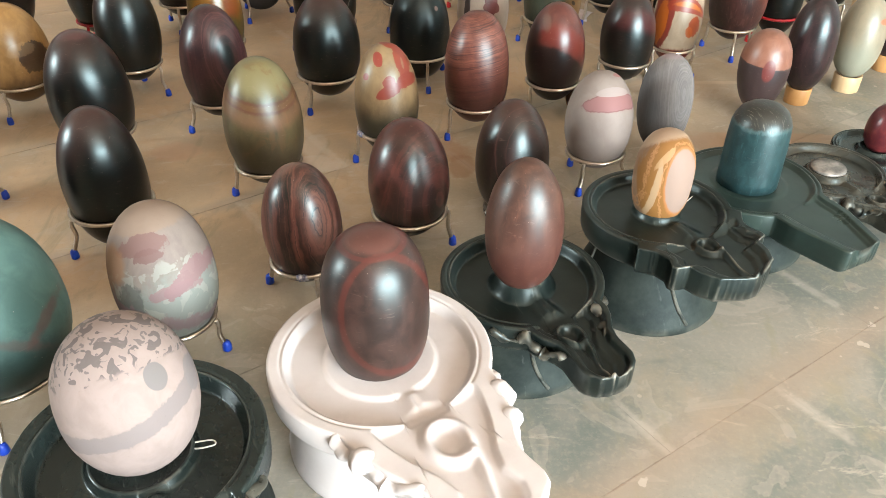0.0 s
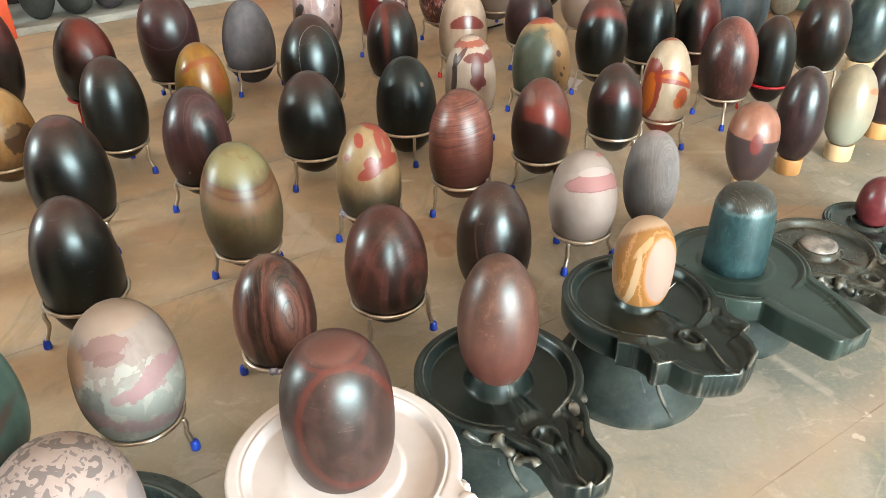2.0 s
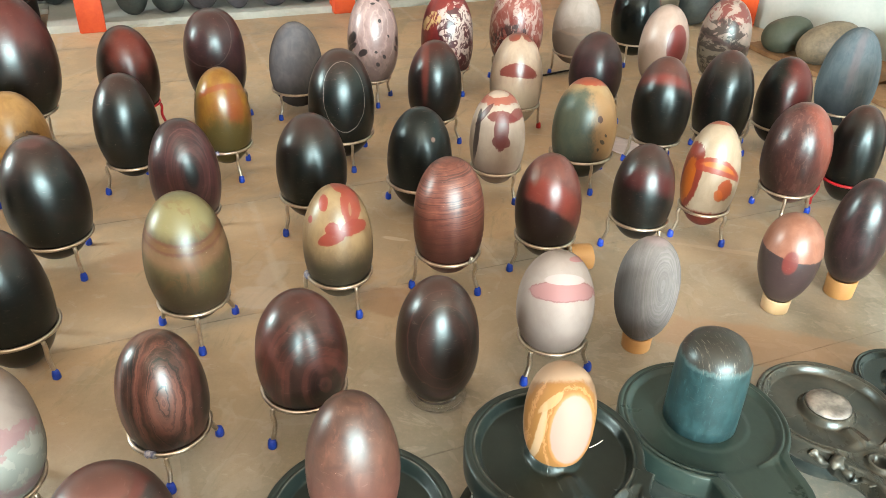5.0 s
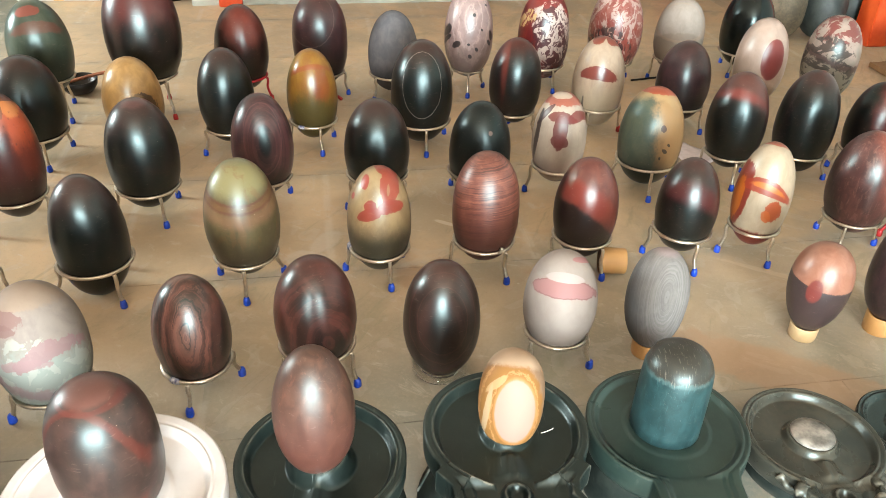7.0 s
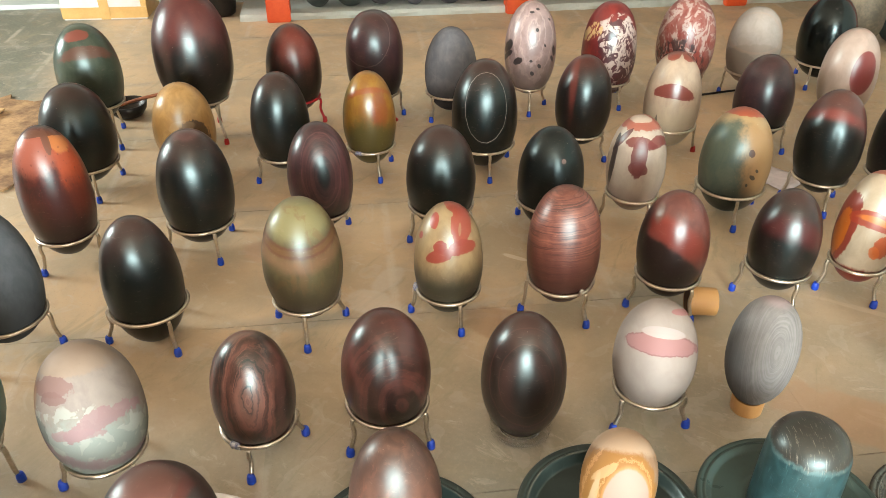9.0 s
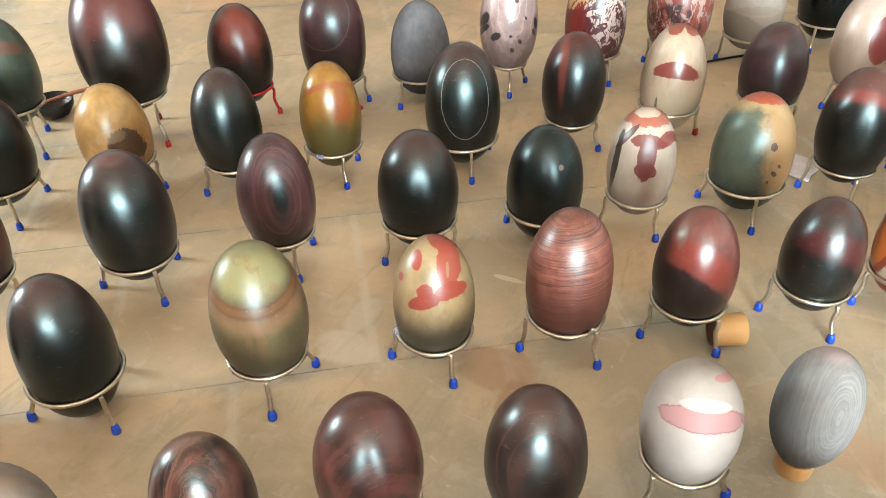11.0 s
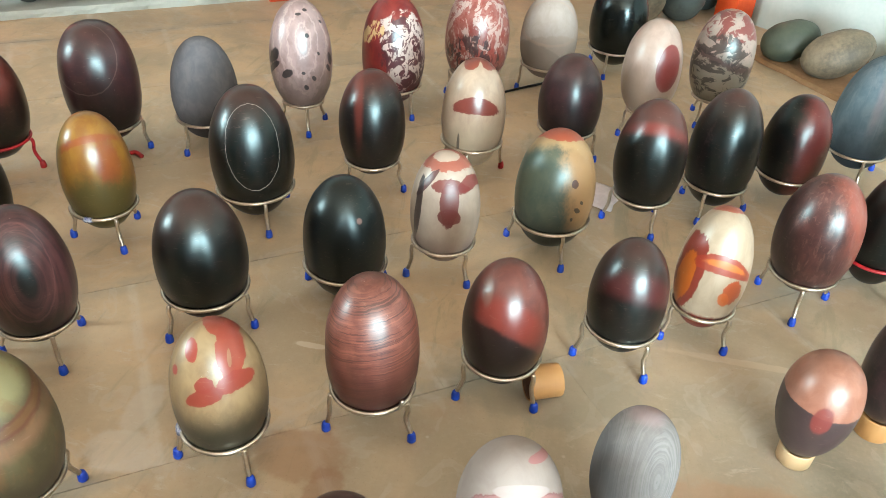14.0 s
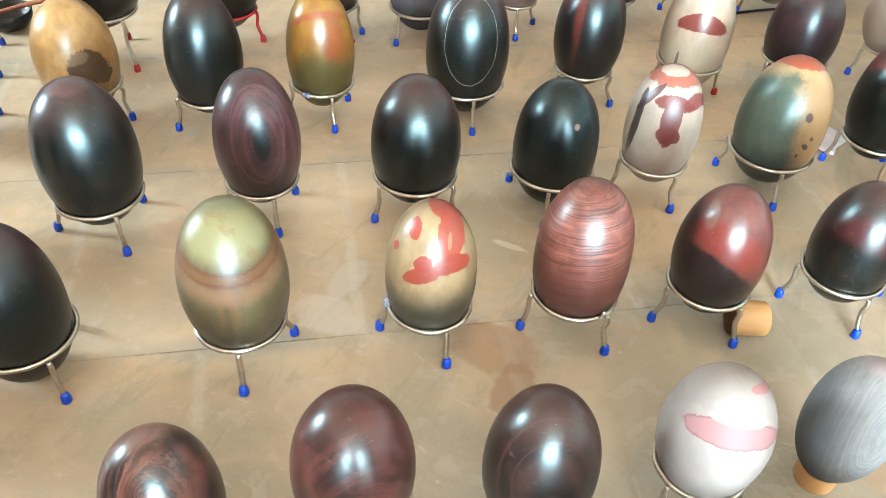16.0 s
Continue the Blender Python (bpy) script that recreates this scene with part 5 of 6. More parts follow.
stood(0.187, 4.163, 0.263, 0.125, 0.222, stone("cream_polished_stone_skin", 0.125, 0.222, (C(170, 148, 126), C(156, 134, 114)), [("blob", (0.08, -0.08, 0.72, 0.15, 0.3, 0.04), C(112, 46, 38), 0.95), ("blob", (-0.16, 0.80, 0.24, 0.20, 0.4, 0.04), C(126, 58, 44), 0.95), ("blob", (0.34, 0.82, 0.24, 0.17, 0.4, 0.04), C(126, 58, 44), 0.95), ("blob", (0.1, 0.95, 0.4, 0.10, 0.3, 0.04), C(126, 58, 44), 0.95), ("side", (0, -1, 0.2, 0.8, 0.2), C(172, 156, 132), 0.7), ("blob", (-0.4, -0.72, 0.04, 0.16, 0.3, 0.2), C(60, 50, 44), 0.8)], 0.27, 0.0009, 80.3, 3),
      "cream polished stone with a dark red band and rusty cap", 29, 0.05, 2.12, cap=RED_CAP, ring_z=0.15)
# this plain grey and the next one are coloured darker lower down
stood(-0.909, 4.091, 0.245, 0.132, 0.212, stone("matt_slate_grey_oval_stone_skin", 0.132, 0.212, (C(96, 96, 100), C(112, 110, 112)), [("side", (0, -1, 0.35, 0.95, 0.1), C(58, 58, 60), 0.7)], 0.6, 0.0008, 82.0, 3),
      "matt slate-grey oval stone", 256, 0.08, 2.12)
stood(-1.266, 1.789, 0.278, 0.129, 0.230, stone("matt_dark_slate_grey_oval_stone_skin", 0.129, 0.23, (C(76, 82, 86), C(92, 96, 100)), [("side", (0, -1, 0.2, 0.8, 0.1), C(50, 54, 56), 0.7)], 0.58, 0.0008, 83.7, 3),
      "matt dark slate-grey oval stone", 36, 0.1, 2.12)
stood(-0.589, 4.348, 0.327, 0.131, 0.237, stone("pinkish_grey_polished_stone_skin", 0.131, 0.237, (C(160, 136, 130), C(138, 114, 110)), [("rings", (0.1, 0.0, 0.4, 0.5, 11, 0.5, 0.4, 1.0), C(184, 160, 152), 0.55), ("side", (0, -1, 0.3, 0.9, 0.3), C(96, 80, 74), 0.7), ("blob", (0.2, 0.61, 0.07, 0.035, 0.5, 0.12), C(34, 26, 27), 0.92), ("blob", (0, 0.51, 0.09, 0.03, 0.5, 0.12), C(34, 26, 27), 0.92), ("blob", (0.65, 0.46, 0.05, 0.035, 0.5, 0.12), C(34, 26, 27), 0.92), ("blob", (0.24, 0.11, 0.06, 0.04, 0.5, 0.12), C(34, 26, 27), 0.92), ("blob", (0.9, -0.15, 0.06, 0.1, 0.5, 0.12), C(34, 26, 27), 0.92), ("blob", (0.85, -0.33, 0.06, 0.05, 0.5, 0.12), C(34, 26, 27), 0.92), ("blob", (0.57, -0.17, 0.04, 0.03, 0.5, 0.12), C(34, 26, 27), 0.92), ("blob", (-0.8, -0.13, 0.16, 0.12, 0.5, 0.12), C(34, 26, 27), 0.92), ("blob", (-0.42, -0.52, 0.17, 0.07, 0.5, 0.12), C(34, 26, 27), 0.92), ("blob", (0.08, -0.54, 0.06, 0.025, 0.5, 0.12), C(34, 26, 27), 0.92), ("blob", (0.4, -0.6, 0.07, 0.04, 0.5, 0.12), C(34, 26, 27), 0.92), ("blob", (0.15, -0.76, 0.07, 0.035, 0.5, 0.12), C(34, 26, 27), 0.92), ("blob", (-0.85, -0.3, 0.2, 0.06, 0.5, 0.12), C(34, 26, 27), 0.92)], 0.28, 0.0009, 85.4, 3),
      "pinkish-grey polished stone with dark pits", 296, 0.05, 2.12)
stood(-0.265, 4.635, 0.289, 0.141, 0.243, stone("dark_red_polished_stone_skin", 0.141, 0.243, (C(126, 44, 38), C(106, 34, 34)), [("blob", (0.42, -0.22, 0.78, 0.62, 0.5, 0.05), C(76, 36, 40), 0.95), ("veined", (0.40, 0.02, 0.85, 0.5, 2.4, 0.46, 0.50, 1.6), C(196, 178, 168), 0.92), ("veined", (0.55, -0.6, 0.7, 0.5, 3.0, 0.49, 0.53, 1.5), C(184, 168, 158), 0.9), ("veined", (0.42, -0.2, 0.8, 0.6, 5.0, 0.54, 0.58), C(84, 38, 44), 0.85), ("veined", (-0.6, 0.12, 0.35, 0.2, 4.0, 0.44, 0.5), C(196, 166, 116), 0.9), ("side", (0, -1, 0.6, 0.95, 0.2), C(58, 26, 28), 0.7)], 0.28, 0.0009, 87.1, 3),
      "dark red polished stone with white marbled veins", 325, 0.05, 2.25)
stood(0.069, 4.891, 0.305, 0.149, 0.228, stone("rust_red_polished_stone_skin", 0.149, 0.228, (C(150, 92, 82), C(128, 64, 56)), [("cloud", (2.0, 0.50, 0.54, 1.1, 1.2, 1.8), C(180, 158, 148), 0.85), ("cloud", (4.0, 0.55, 0.59, 1.1, 1.3, 1.4), C(132, 54, 44), 0.8), ("veined", (-0.2, -0.7, 1.0, 0.5, 3.2, 0.48, 0.53), C(58, 36, 37), 0.9)], 0.28, 0.0009, 88.8, 3),
      "rust-red polished stone with branching pale marbling", 300, 0.05, 2.25)
stood(0.387, 5.119, 0.265, 0.137, 0.204, stone("soft_grey_stone_skin", 0.137, 0.204, (C(176, 166, 156), C(164, 154, 144)), [("side", (0.1, -1, 0.2, 0.25, 0.12), C(150, 138, 126), 0.6), ("side", (-0.3, -1, 0.48, 0.54, 0.1), C(128, 118, 108), 0.5), ("oval", (0.0, 0.1, 0.95, 0.55, 0.05), C(184, 160, 142), 0.35)], 0.42, 0.0009, 90.5, 3),
      "soft grey stone with a darker wavy base", 204, 0.05, 2.25)
stood(0.865, 4.714, 0.322, 0.125, 0.215, stone("cream_polished_stone_skin", 0.125, 0.215, (C(176, 154, 140), C(164, 142, 128)), [("blob", (0.5, -0.15, 0.36, 0.48, 0.08, 0.04, -14), C(120, 44, 42), 0.95), ("side", (-0.4, -1, 0.3, 0.8, 0.2), C(150, 130, 112), 0.7)], 0.29, 0.0009, 92.2, 3),
      "cream polished stone with a dark red oval eye", 196, 0.05, 2.12)
stood(1.185, 4.977, 0.312, 0.135, 0.219, stone("pale_stone_skin", 0.135, 0.219, (C(168, 146, 134), C(150, 136, 124)), [("side", (0, -1, 0.05, 0.35, 0.3), C(128, 124, 110), 0.8), ("veined", (0.0, 0.55, 0.95, 0.55, 2.2, 0.46, 0.50, 1.5), C(118, 52, 47), 0.92), ("band", (0.02, 0.16, 0.18, 0.25, 0.03), C(72, 46, 46), 0.85), ("veined", (-0.1, -0.35, 1.1, 0.6, 2.4, 0.50, 0.54, 1.9), C(62, 50, 46), 0.88)], 0.28, 0.0009, 93.9, 3),
      "pale stone with red-brown blotches and dark veins", 240, 0.05, 2.25)
stood(-2.240, 3.020, 0.345, 0.143, 0.226, stone("dark_green_polished_stone_skin", 0.1435, 0.226, (C(52, 60, 48), C(68, 74, 60)), [("blob", (-0.1, 0.55, 0.35, 0.14, 0.5, 0.1), C(122, 60, 48), 0.9), ("blob", (0.0, 0.15, 0.75, 0.14, 0.7, 0.15), C(96, 58, 46), 0.8), ("side", (0, -1, 0.1, 0.7, 0.1), C(28, 32, 28), 0.8), ("side", (0, 1, 0.7, 0.9, 0.1), C(104, 104, 84), 0.6)], 0.27, 0.0009, 95.6, 3),
      "dark green polished stone with brown-red patches", 348, 0.05, 2.12, ring_z=0.20, spread=0.03)
stood(-1.514, 2.224, 0.291, 0.122, 0.249, stone("flame_red_and_dark_brown_polished_oval_stone_skin", 0.122, 0.249, (C(86, 34, 27), C(60, 26, 23)), [("blob", (-0.25, 0.45, 0.55, 0.40, 0.4, 0.25), C(150, 80, 62), 0.85), ("blob", (0.52, 0.12, 0.34, 0.72, 0.4, 0.25), C(156, 66, 36), 0.9), ("blob", (0.42, 0.58, 0.24, 0.26, 0.4, 0.12, -20), C(176, 108, 58), 0.85), ("blob", (-0.12, 0.74, 0.32, 0.08, 0.4, 0.08, -12), C(196, 150, 112), 0.85), ("blob", (0.10, 0.80, 0.62, 0.16, 0.4, 0.04), C(76, 36, 28), 0.9), ("side", (0, 1, 0.82, 0.90, 0.1), C(70, 34, 27), 0.9), ("blob", (0.12, 0.56, 0.10, 0.24, 0.4, 0.05), C(98, 60, 46), 0.9), ("spots", (9, 0.2, -0.4, 0.5, 0.42), C(92, 34, 28), 0.6), ("side", (0.35, -1, 0.0, 0.5, 0.3), C(66, 28, 24), 0.85), ("side", (0.1, -1, 0.45, 0.85, 0.25), C(38, 20, 20), 0.85)], 0.3, 0.0009, 97.3, 3),
      "flame red and dark brown polished oval stone", 262, 0.05, 2.12)
egg_on(2.280, 4.240, 0.269, 0.120, 0.205, stone("dark_blue_green_polished_oval_stone_on_a_pale_block_skin", 0.12, 0.205, (C(34, 44, 44), C(52, 62, 60)), [("side", (0, 1, 0.5, 0.9, 0.2), C(96, 56, 52), 0.6)], 0.28, 0.0009, 99.0, 3),
       "dark blue-green polished oval stone on a pale block", "stones on wooden blocks", 0.05, 2.12)
wood_block(2.280, 4.240, .07, .08, BLOCK_CREAM, "short turned wooden block holding an oval stone")

# ---- loose block and clear ring ----
loose = wood_block(0, 0, 0.049, 0.094, BLOCK_WOOD, "loose turned wooden block lying on its side", pose(0.655, 3.008, 0.049, 90, 0, -66))
part("end_grain", lathe([(0.0465, 0.0915), (0.0450, 0.0925), (0.030, 0.0835), (0.001, 0.0785)], 30, False), END_GRAIN, loose, "dark hollowed end grain")
bm = lathe([(0.083, 0.0), (0.086, 0.003), (0.086, 0.021), (0.083, 0.024), (0.066, 0.024), (0.063, 0.021), (0.063, 0.003), (0.066, 0.0), (0.087, 0.0)], 40, False, False)
bmesh.ops.remove_doubles(bm, verts=bm.verts, dist=1e-6)
thing("acrylic_ring", bm, CLEAR, pose(0.284, 2.222, 0.0), "clear acrylic ring holding a dark oval stone", "ring")


# ---- carved bases ----
def smooth(lo, hi, x):
    t = max(0.0, min(1.0, (x - lo) / (hi - lo)))
    return t * t * (3 - 2 * t)


def hump(x, width):
    return math.exp(-(x / width) ** 2)


def half_width(x, sides):
    """The spout's half width at x, from pairs along it."""
    for (x0, w0), (x1, w1) in zip(sides, sides[1:]):
        if x0 <= x <= x1:
            return w0 + (w1 - w0) * (x - x0) / (x1 - x0)
    return -1.0


def bow(x, skew):
    """How far the spout's middle swings aside at x."""
    return skew * smooth(0.07, 0.19, x) * (1 - 0.4 * smooth(0.25, 0.4, x))


def reach(theta, radius, sides, skew=0.0):
    """How far the outline of a round dish with a spout along +x lies from its middle."""
    best = radius
    c, s = math.cos(theta), math.sin(theta)
    if c <= 0.2:
        return best
    t = radius
    while t * c <= sides[-1][0]:
        if abs(t * s - bow(t * c, skew)) <= half_width(t * c, sides):
            best = max(best, t)
        t += 0.0015
    return best


def dish(parent, radius, sides, top, thick, rim, depth, spout_depth, boss_r, boss_h, cup, knot, steps, skew, material):
    """The round dish with its rim, boss, drain and carved pouring spout, as one carved block."""
    ri = radius - rim
    kx, kr = knot if knot else (0.0, 0.0)
    angles = [radians(i * 0.6) for i in range(0, 92)] + [radians(55.2 + i * 3.67) for i in range(0, 35)]
    angles = angles + [2 * math.pi - a for a in reversed(angles[1:])]
    n, m = len(angles), 100

    def height(x, y):
        r = math.hypot(x, y)
        ds = half_width(x, sides) - abs(y - bow(x, skew)) if x > 0 else -1.0
        edge = max(radius - r, ds)
        bowl = depth * (1 - smooth(ri - 0.014, ri + 0.004, r))
        bowl += 0.003 * hump(r - ri - 0.008, 0.003)
        # the spout's sunk floor, with one or more steps along its border
        floor_z = 0.0
        if x > 0:
            away = smooth(radius * 0.72, radius * 0.86, x)
            for inset, drop in steps:
                floor_z += drop * smooth(inset, inset + 0.012, ds) * away
            mouth = (1 - smooth(0.040, 0.062, abs(y))) * smooth(ri * 0.7, ri * 0.9, x) * (1 - smooth(ri, ri + 0.045, x))
            floor_z = max(floor_z, spout_depth * mouth, depth * 0.95 * mouth * (1 - smooth(ri - 0.01, ri + 0.04, x)))
        z = top - max(bowl, floor_z)
        z -= 0.004 * (1 - smooth(0.0, 0.006, edge)) ** 2
        z += boss_h * (1 - smooth(boss_r, boss_r + max(0.014, boss_h * 0.8), r)) + cup * hump(r - boss_r - 0.004, 0.009)
        if knot and x > 0:
            # beak of the drain under the boss
            f = max(0.0, min(1.0, (x - boss_r) / (ri * 0.9 - boss_r)))
            beak = smooth(0.0, 0.3, f) * (1 - smooth(0.75, 1.0, f))
            z += beak * 0.6 * depth * hump(y, 0.016 + 0.014 * f) - beak * 0.006 * hump(y, 0.007) * f
            # teardrop loop with its tail
            q = math.hypot((x - kx) * (1.0 if x < kx else 0.86), y * 1.1)
            z += 0.013 * (1 - smooth(0.0, kr * 0.48, abs(q - kr))) - 0.005 * (1 - smooth(kr * 0.3, kr * 0.86, q))
            tail = smooth(kx + kr * 0.75, kx + kr * 1.3, x)
            wave = kr * (0.6 - 0.75 * smooth(kx + kr, kx + 4.5 * kr, x))
            z += tail * 0.014 * (1 - smooth(0.0, kr * (0.46 - 0.16 * smooth(kx + kr, kx + 4 * kr, x)), abs(y - wave)))
        return z + 0.0005 * noise.noise(Vector((x, y, top)) * 26)

    rays = [reach(a, radius, sides, skew) for a in angles]
    def walls(grow, z):
        return [(q * grow * math.cos(a), q * grow * math.sin(a), z) for q, a in zip(rays, angles)]
    loops = [walls(0.93, top - thick), walls(0.975, top - thick + 0.004), walls(0.995, top - thick + 0.014), walls(1.0, top - thick * 0.5), walls(1.0, top - 0.005)]
    for k in range(m):
        f = 0.9985 - 0.985 * k / (m - 1)
        loops.append([(q * f * math.cos(a), q * f * math.sin(a), height(q * f * math.cos(a), q * f * math.sin(a))) for q, a in zip(rays, angles)])
    bm = bmesh.new()
    rows = bridge(bm, loops)
    bm.faces.new(rows[-1])
    low = bm.verts.new((0, 0, top - thick))
    for i in range(n):
        bm.faces.new((low, rows[0][(i + 1) % n], rows[0][i]))
    return part("dish", bm, material, parent)


def carved_base(x, y, turn, radius, top, foot_r, sides, material, label, thick=0.075, rim=0.024, depth=0.026, spout_depth=None, boss_r=0.085, boss_h=0.02, cup=0.0,
                neck=0.78, flare=0.88, knot=None, steps=((0.026, 0.012),), skew=0.0, serpent=None, bulk=1.0, ribs=0, foot_material=None):
    base = holder("carved_base", pose(x, y, 0, 0, 0, turn), label, "stone base", "carved stone bases")
    dish(base, radius, sides, top, thick, rim, depth, depth if spout_depth is None else spout_depth, boss_r, boss_h, cup, knot, steps, skew, material)
    z1 = top - thick + 0.004
    foot = [(foot_r * 0.985, 0.0), (foot_r, 0.006), (foot_r, 0.022), (foot_r * 0.985, 0.030)]
    mid = [(foot_r * (0.985 - (0.985 - neck) * t ** 0.8), 0.030 + (z1 * 0.8 - 0.030) * t) for t in (0.25, 0.5, 0.75, 1.0)] if z1 > 0.05 else []
    up = [(foot_r * neck + (radius * flare - foot_r * neck) * t * t, z1 * 0.8 + z1 * 0.2 * t) for t in (0.35, 0.6, 0.8, 1.0)] if z1 > 0.05 else [(radius * flare, max(z1, 0.034))]
    profile = foot + mid + up
    ped = part("pedestal", lathe(profile, 56), foot_material or material, base, "dusty drum foot")
    for k in range(ribs):
        a0 = radians(360 / ribs * k - 22)
        path = [((r + 0.0015) * math.cos(a0 + 0.34 * (1 - z / z1) ** 2), (r + 0.0015) * math.sin(a0 + 0.34 * (1 - z / z1) ** 2), z) for r, z in profile[3:]]
        part("fold", tube(spline(path, 3), 0.005, 6), foot_material or material, ped, "raised carved fold")
    if serpent:
        length = sides[-1][0]
        for side in (1, -1):
            coil, girth = [], []
            for i in range(90):
                f = i / 89
                px = radius * 0.62 + (length * 0.72 - radius * 0.62) * f
                w = max(half_width(px, sides), math.sqrt(max(0.0, radius ** 2 - px ** 2)))
                coil.append((px, side * (w - 0.004 + 0.003 * math.sin(f * 17)), top - thick * (0.34 + 0.16 * math.sin(f * 13 + side))))
                girth.append((0.013 + 0.005 * math.sin(f * 21) + 0.002 * math.sin(f * 46 + 1)) * bulk * (0.55 + 0.45 * math.sin(math.pi * min(1.0, f * 1.05 + 0.02))) + 0.002)
            body = tube(coil, girth, 12)
            for v in body.verts:
                v.co += Vector((noise.noise(v.co * 34), noise.noise(v.co * 34 + Vector((9, 0, 0))), noise.noise(v.co * 40 + Vector((0, 9, 0))))) * 0.0055
            part("carved_serpent", body, serpent, base, "carved serpent along the spout's side")
    return base


def scaled(pairs, f):
    return [(px * f, w * f) for px, w in pairs]


SERPENT_SPOUT = [(0.0, 0.20), (0.07, 0.182), (0.10, 0.150), (0.135, 0.122), (0.165, 0.118), (0.19, 0.120), (0.215, 0.109), (0.25, 0.087), (0.28, 0.080), (0.31, 0.084), (0.335, 0.085), (0.358, 0.070), (0.376, 0.042), (0.386, 0.016)]
STEPS = ((0.014, 0.018), (0.042, 0.009))
# the white base and its darker neighbours stand in one row
carved_base(-0.047, 1.284, -57, 0.236, 0.256, 0.214, [(0.0, 0.23), (0.105, 0.200), (0.163, 0.172), (0.22, 0.160), (0.277, 0.140), (0.336, 0.110), (0.378, 0.098), (0.422, 0.108), (0.450, 0.100), (0.470, 0.070), (0.478, 0.03)], WHITE_MARBLE,
            "white marble base with carved serpent spout under a brown stone", 0.072, 0.036, 0.022, 0.014, 0.112, 0.007, 0.0, 0.94, 0.80, knot=(0.268, 0.044), steps=((0.046, 0.014),), serpent=WHITE_MARBLE, bulk=1.45)
NARROW_SPOUT = [(0.0, 0.20), (0.07, 0.182), (0.10, 0.146), (0.135, 0.114), (0.165, 0.106), (0.19, 0.104), (0.215, 0.094), (0.25, 0.072), (0.28, 0.064), (0.31, 0.066), (0.335, 0.068), (0.358, 0.060), (0.376, 0.042), (0.386, 0.016)]
carved_base(0.273, 1.596, -63, 0.200, 0.222, 0.204, NARROW_SPOUT, DARK_SLATE,
            "black slate base with a rubbed carved serpent spout", 0.070, 0.025, 0.030, None, 0.056, 0.038, 0.004, 0.86, 0.86, knot=(0.216, 0.031), steps=STEPS, skew=0.016, serpent=CARVED_SLATE, bulk=0.85, ribs=4, foot_material=DUSTY_SLATE)
carved_base(0.640, 1.828, -60, 0.195, 0.281, 0.207,
            [(0.0, 0.18), (0.116, 0.164), (0.126, 0.176), (0.150, 0.155), (0.168, 0.142), (0.20, 0.138), (0.218, 0.150), (0.234, 0.146), (0.243, 0.114), (0.281, 0.106), (0.314, 0.086), (0.332, 0.052), (0.350, 0.012)], DARK_SLATE,
            "black slate base with a notched carved spout", 0.078, 0.026, 0.024, None, 0.050, 0.016, 0.004, 0.72, 0.72, knot=(0.186, 0.028), steps=((0.018, 0.014), (0.044, 0.008)), ribs=4, foot_material=DUSTY_SLATE)
carved_base(0.976, 2.090, -61.5, 0.202, 0.212, 0.196, [(0.0, 0.20), (0.053, 0.194), (0.090, 0.178), (0.113, 0.160), (0.128, 0.142), (0.145, 0.125), (0.165, 0.111), (0.19, 0.104), (0.23, 0.103), (0.26, 0.099), (0.30, 0.088), (0.35, 0.074), (0.39, 0.063), (0.397, 0.055)], SMOOTH_SLATE,
            "smooth dusty slate base with a long plain spout", 0.076, 0.022, 0.012, 0.010, 0.100, 0.002, 0.0, 0.90, 0.88, steps=((0.020, 0.007), (0.034, 0.004)), skew=0.018, foot_material=DUSTY_SLATE)
carved_base(1.328, 2.333, -60, 0.182, 0.112, 0.165, scaled(SERPENT_SPOUT, 0.90), BRONZE_SLATE,
            "brownish slate base with a bare round boss", 0.066, 0.022, 0.022, None, 0.060, 0.020, 0.0, 0.90, 0.90, knot=(0.190, 0.024), steps=STEPS, serpent=CARVED_SLATE, foot_material=DUSTY_SLATE)
carved_base(1.585, 2.545, -60, 0.143, 0.078, 0.130, scaled(SERPENT_SPOUT, 0.71), GREEN_SLATE,
            "small green slate base under a maroon stone", 0.044, 0.018, 0.014, None, 0.050, 0.006, 0.010, 0.90, 0.90, knot=(0.150, 0.018), steps=((0.018, 0.007), (0.032, 0.006)), foot_material=DUSTY_SLATE)
carved_base(-0.458, 1.010, -60, 0.229, 0.276, 0.215, scaled(SERPENT_SPOUT, 1.14), GREEN_SLATE,
            "dark green slate base under a speckled stone", 0.080, 0.036, 0.034, None, 0.088, 0.012, 0.008, 0.88, 0.86, knot=(0.240, 0.030), steps=STEPS, serpent=BRONZE_SLATE, foot_material=DUSTY_SLATE)

# upright cylinder stone with a domed, scratched crown
CYL = stone("blue_green_cylinder_skin", 0.084, 0.125, (C(28, 49, 50), C(39, 65, 66)),
            [("cloud", (5, 0.58, 0.70, 3.0, 0.7, 0.5), C(74, 110, 110), 0.35), ("band", (0.60, 3.0, 0.0, 0.10, 0.05), C(48, 43, 37), 0.97), ("band", (0.54, 0.62, 0.0, 0.16, 0.03), C(100, 126, 124), 0.25), ("streaks", (0.5, 0.58, 0.68), C(130, 124, 112), 0.5)], 0.34, 0.0006, 4.4, 3.0)
egg = lathe([(0.087, -0.125), (0.0865, -0.09), (0.084, 0.0), (0.083, 0.04), (0.082, 0.066), (0.077, 0.085), (0.067, 0.104), (0.048, 0.118), (0.025, 0.1245), (0.004, 0.125)], 48)
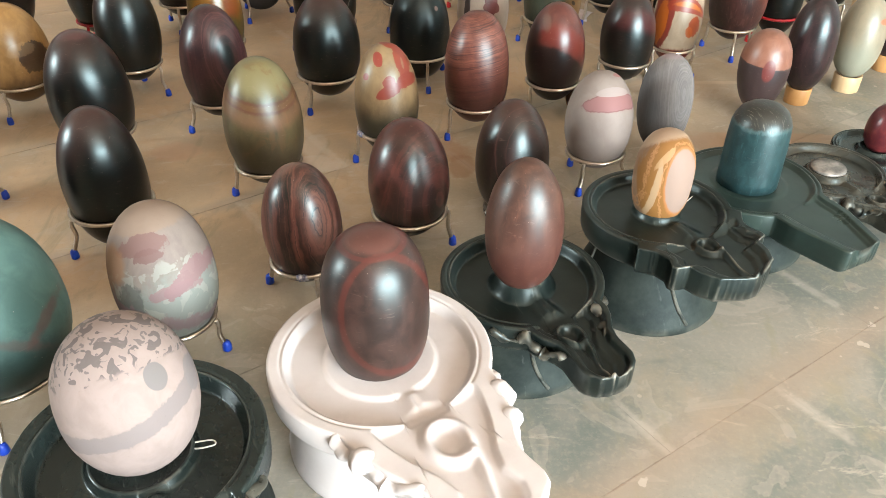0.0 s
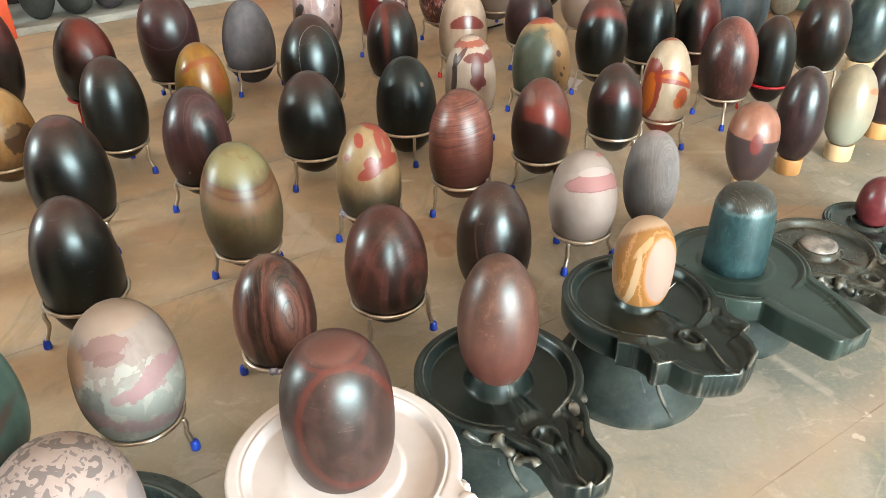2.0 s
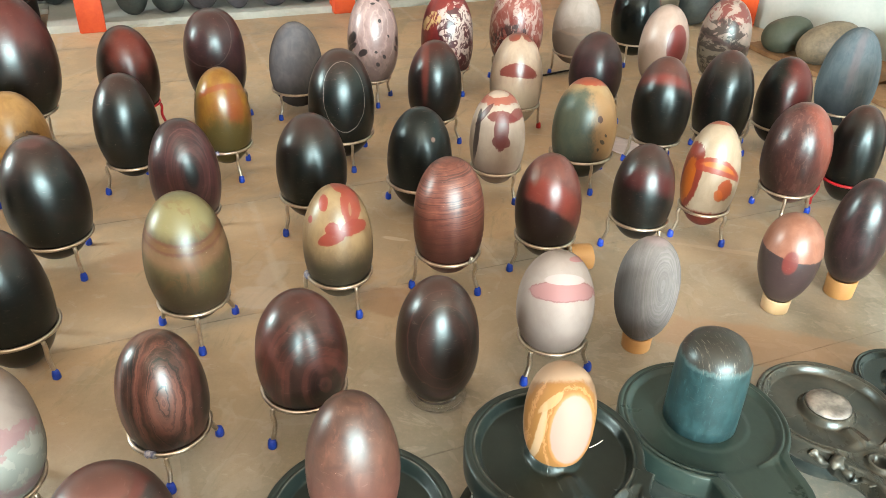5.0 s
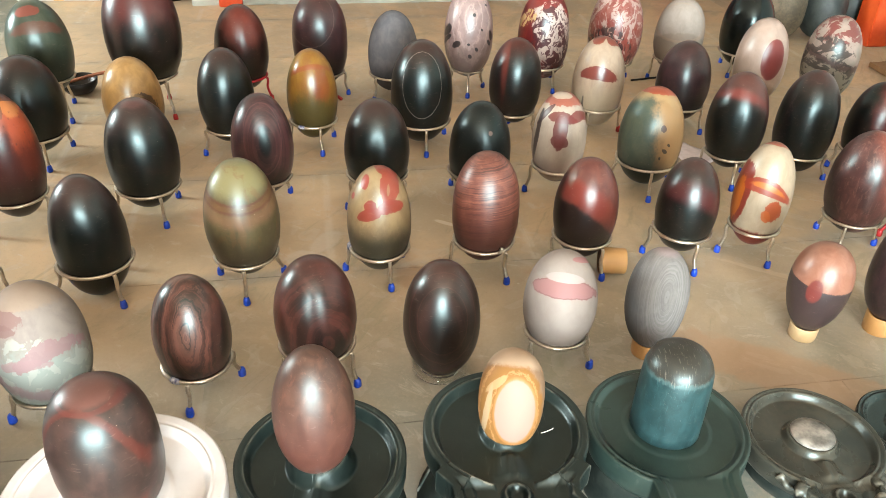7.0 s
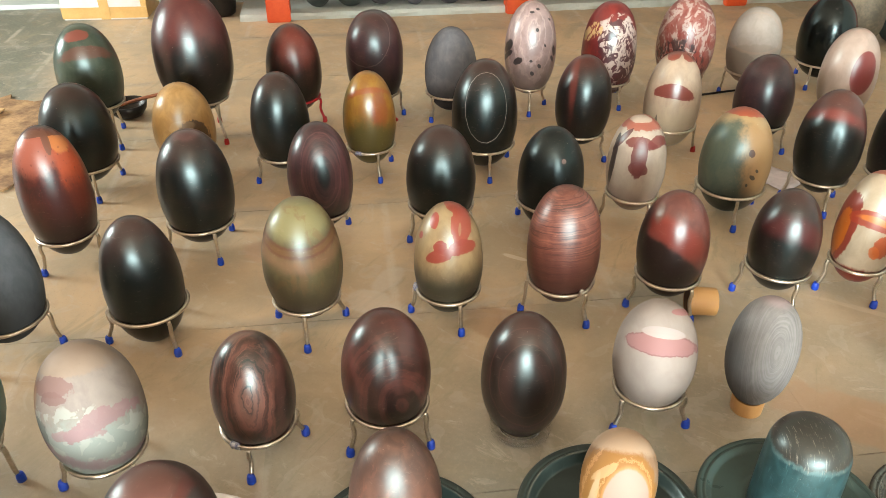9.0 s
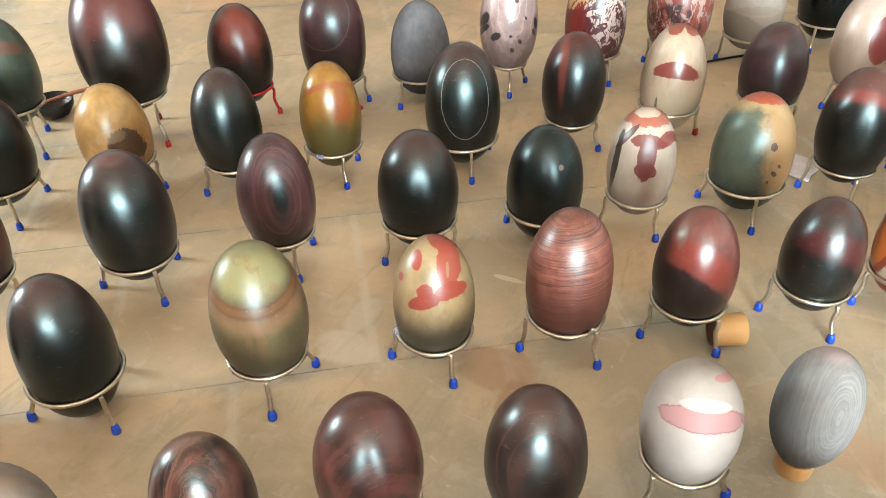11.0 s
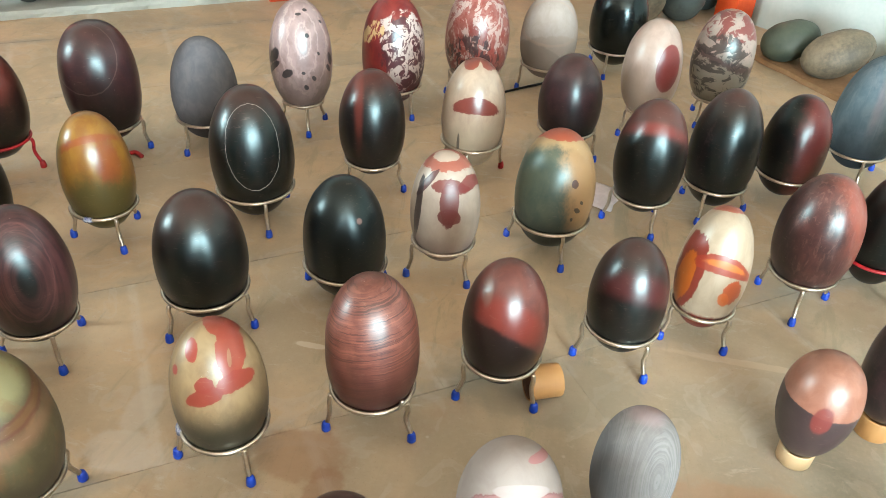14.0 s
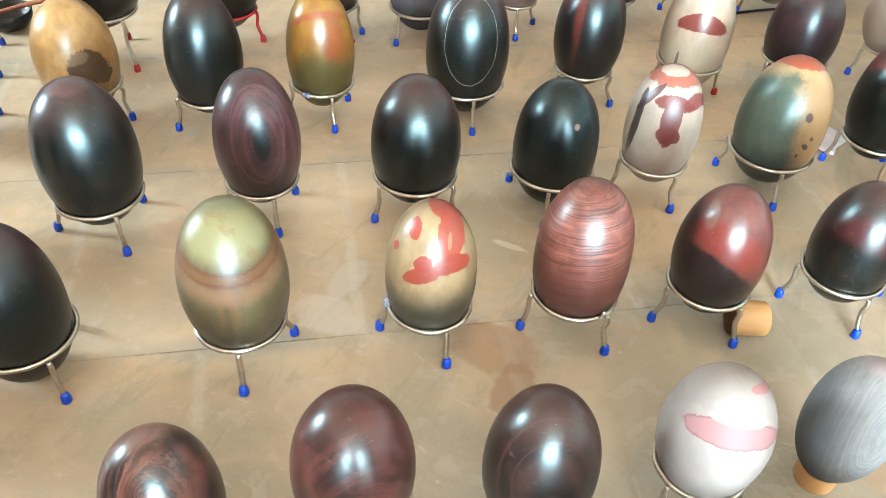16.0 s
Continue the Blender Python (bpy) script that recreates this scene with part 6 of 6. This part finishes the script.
for v in egg.verts:
    v.co.x += 0.003 * noise.noise(v.co * 9)
    v.co.y += 0.003 * noise.noise(v.co * 9 + Vector((5, 0, 0)))
thing("cylinder_stone", egg, CYL, pose(0.970, 2.093, 0.200 + 0.125, 0, 0, -63), "blue-green cylindrical stone with a grey scratched domed top", "stone", "stones on carved bases")
# pale worn patch stone on the bare boss
thing("flat_stone_disc", lathe([(0.052, 0.0), (0.058, 0.004), (0.056, 0.010), (0.040, 0.014), (0.002, 0.015)], 32),
      surface("pale_worn_stone", C(158, 151, 140), C(84, 80, 73), 0.38, 22, 0, 0.001, 70), pose(1.328, 2.333, 0.108), "pale scratched round stone boss top", "stone disc")
# bent white wire pin beside the amber stone
thing("wire_pin", tube(spline([(0, 0, 0), (0.014, 0.004, 0.010), (0.022, 0.008, 0.016), (0.026, 0.006, 0.024)], 5), 0.0011, 6), LACQUER, pose(0.716, 1.866, 0.258), "thin white bent wire pin beside an amber stone", "pin")
# cotton thread under the speckled stone
thing("cotton_thread", tube(spline([(0, 0, 0), (0.03, -0.01, 0.012), (0.058, -0.004, 0.016), (0.05, 0.008, 0.014), (0.02, 0.006, 0.010), (0.0, 0.004, 0.004)], 6), 0.0016, 6), LACQUER, pose(-0.385, 1.030, 0.246), "loop of white cotton thread under a stone", "thread")

# ---- floor slabs ----
PITCH = 0.768
slab_bm = box_mesh(-PITCH / 2 + 0.00005, PITCH / 2 - 0.00005, -PITCH / 2 + 0.0005, PITCH / 2 - 0.0005, -0.05, 0.0, 0.0003)
slab_mesh = mesh_of("slab", slab_bm, FLOOR, False)
pick = random.Random(4)
for row in range(-11, 8):
    for col in range(-7, 10):
        a = 0.80 + PITCH * (col + 0.5) + (0.40 if row % 2 else 0.0)
        b = 2.21 - PITCH * 0.5 + PITCH * row
        if a - PITCH / 2 < -5.2 or a + PITCH / 2 > 7.2 or b > 6.6 or b < -6.0:
            continue
        ob = new("slab", slab_mesh)
        ob.parent = floor
        ob.location = (a, b, pick.uniform(-0.0003, 0.0002))
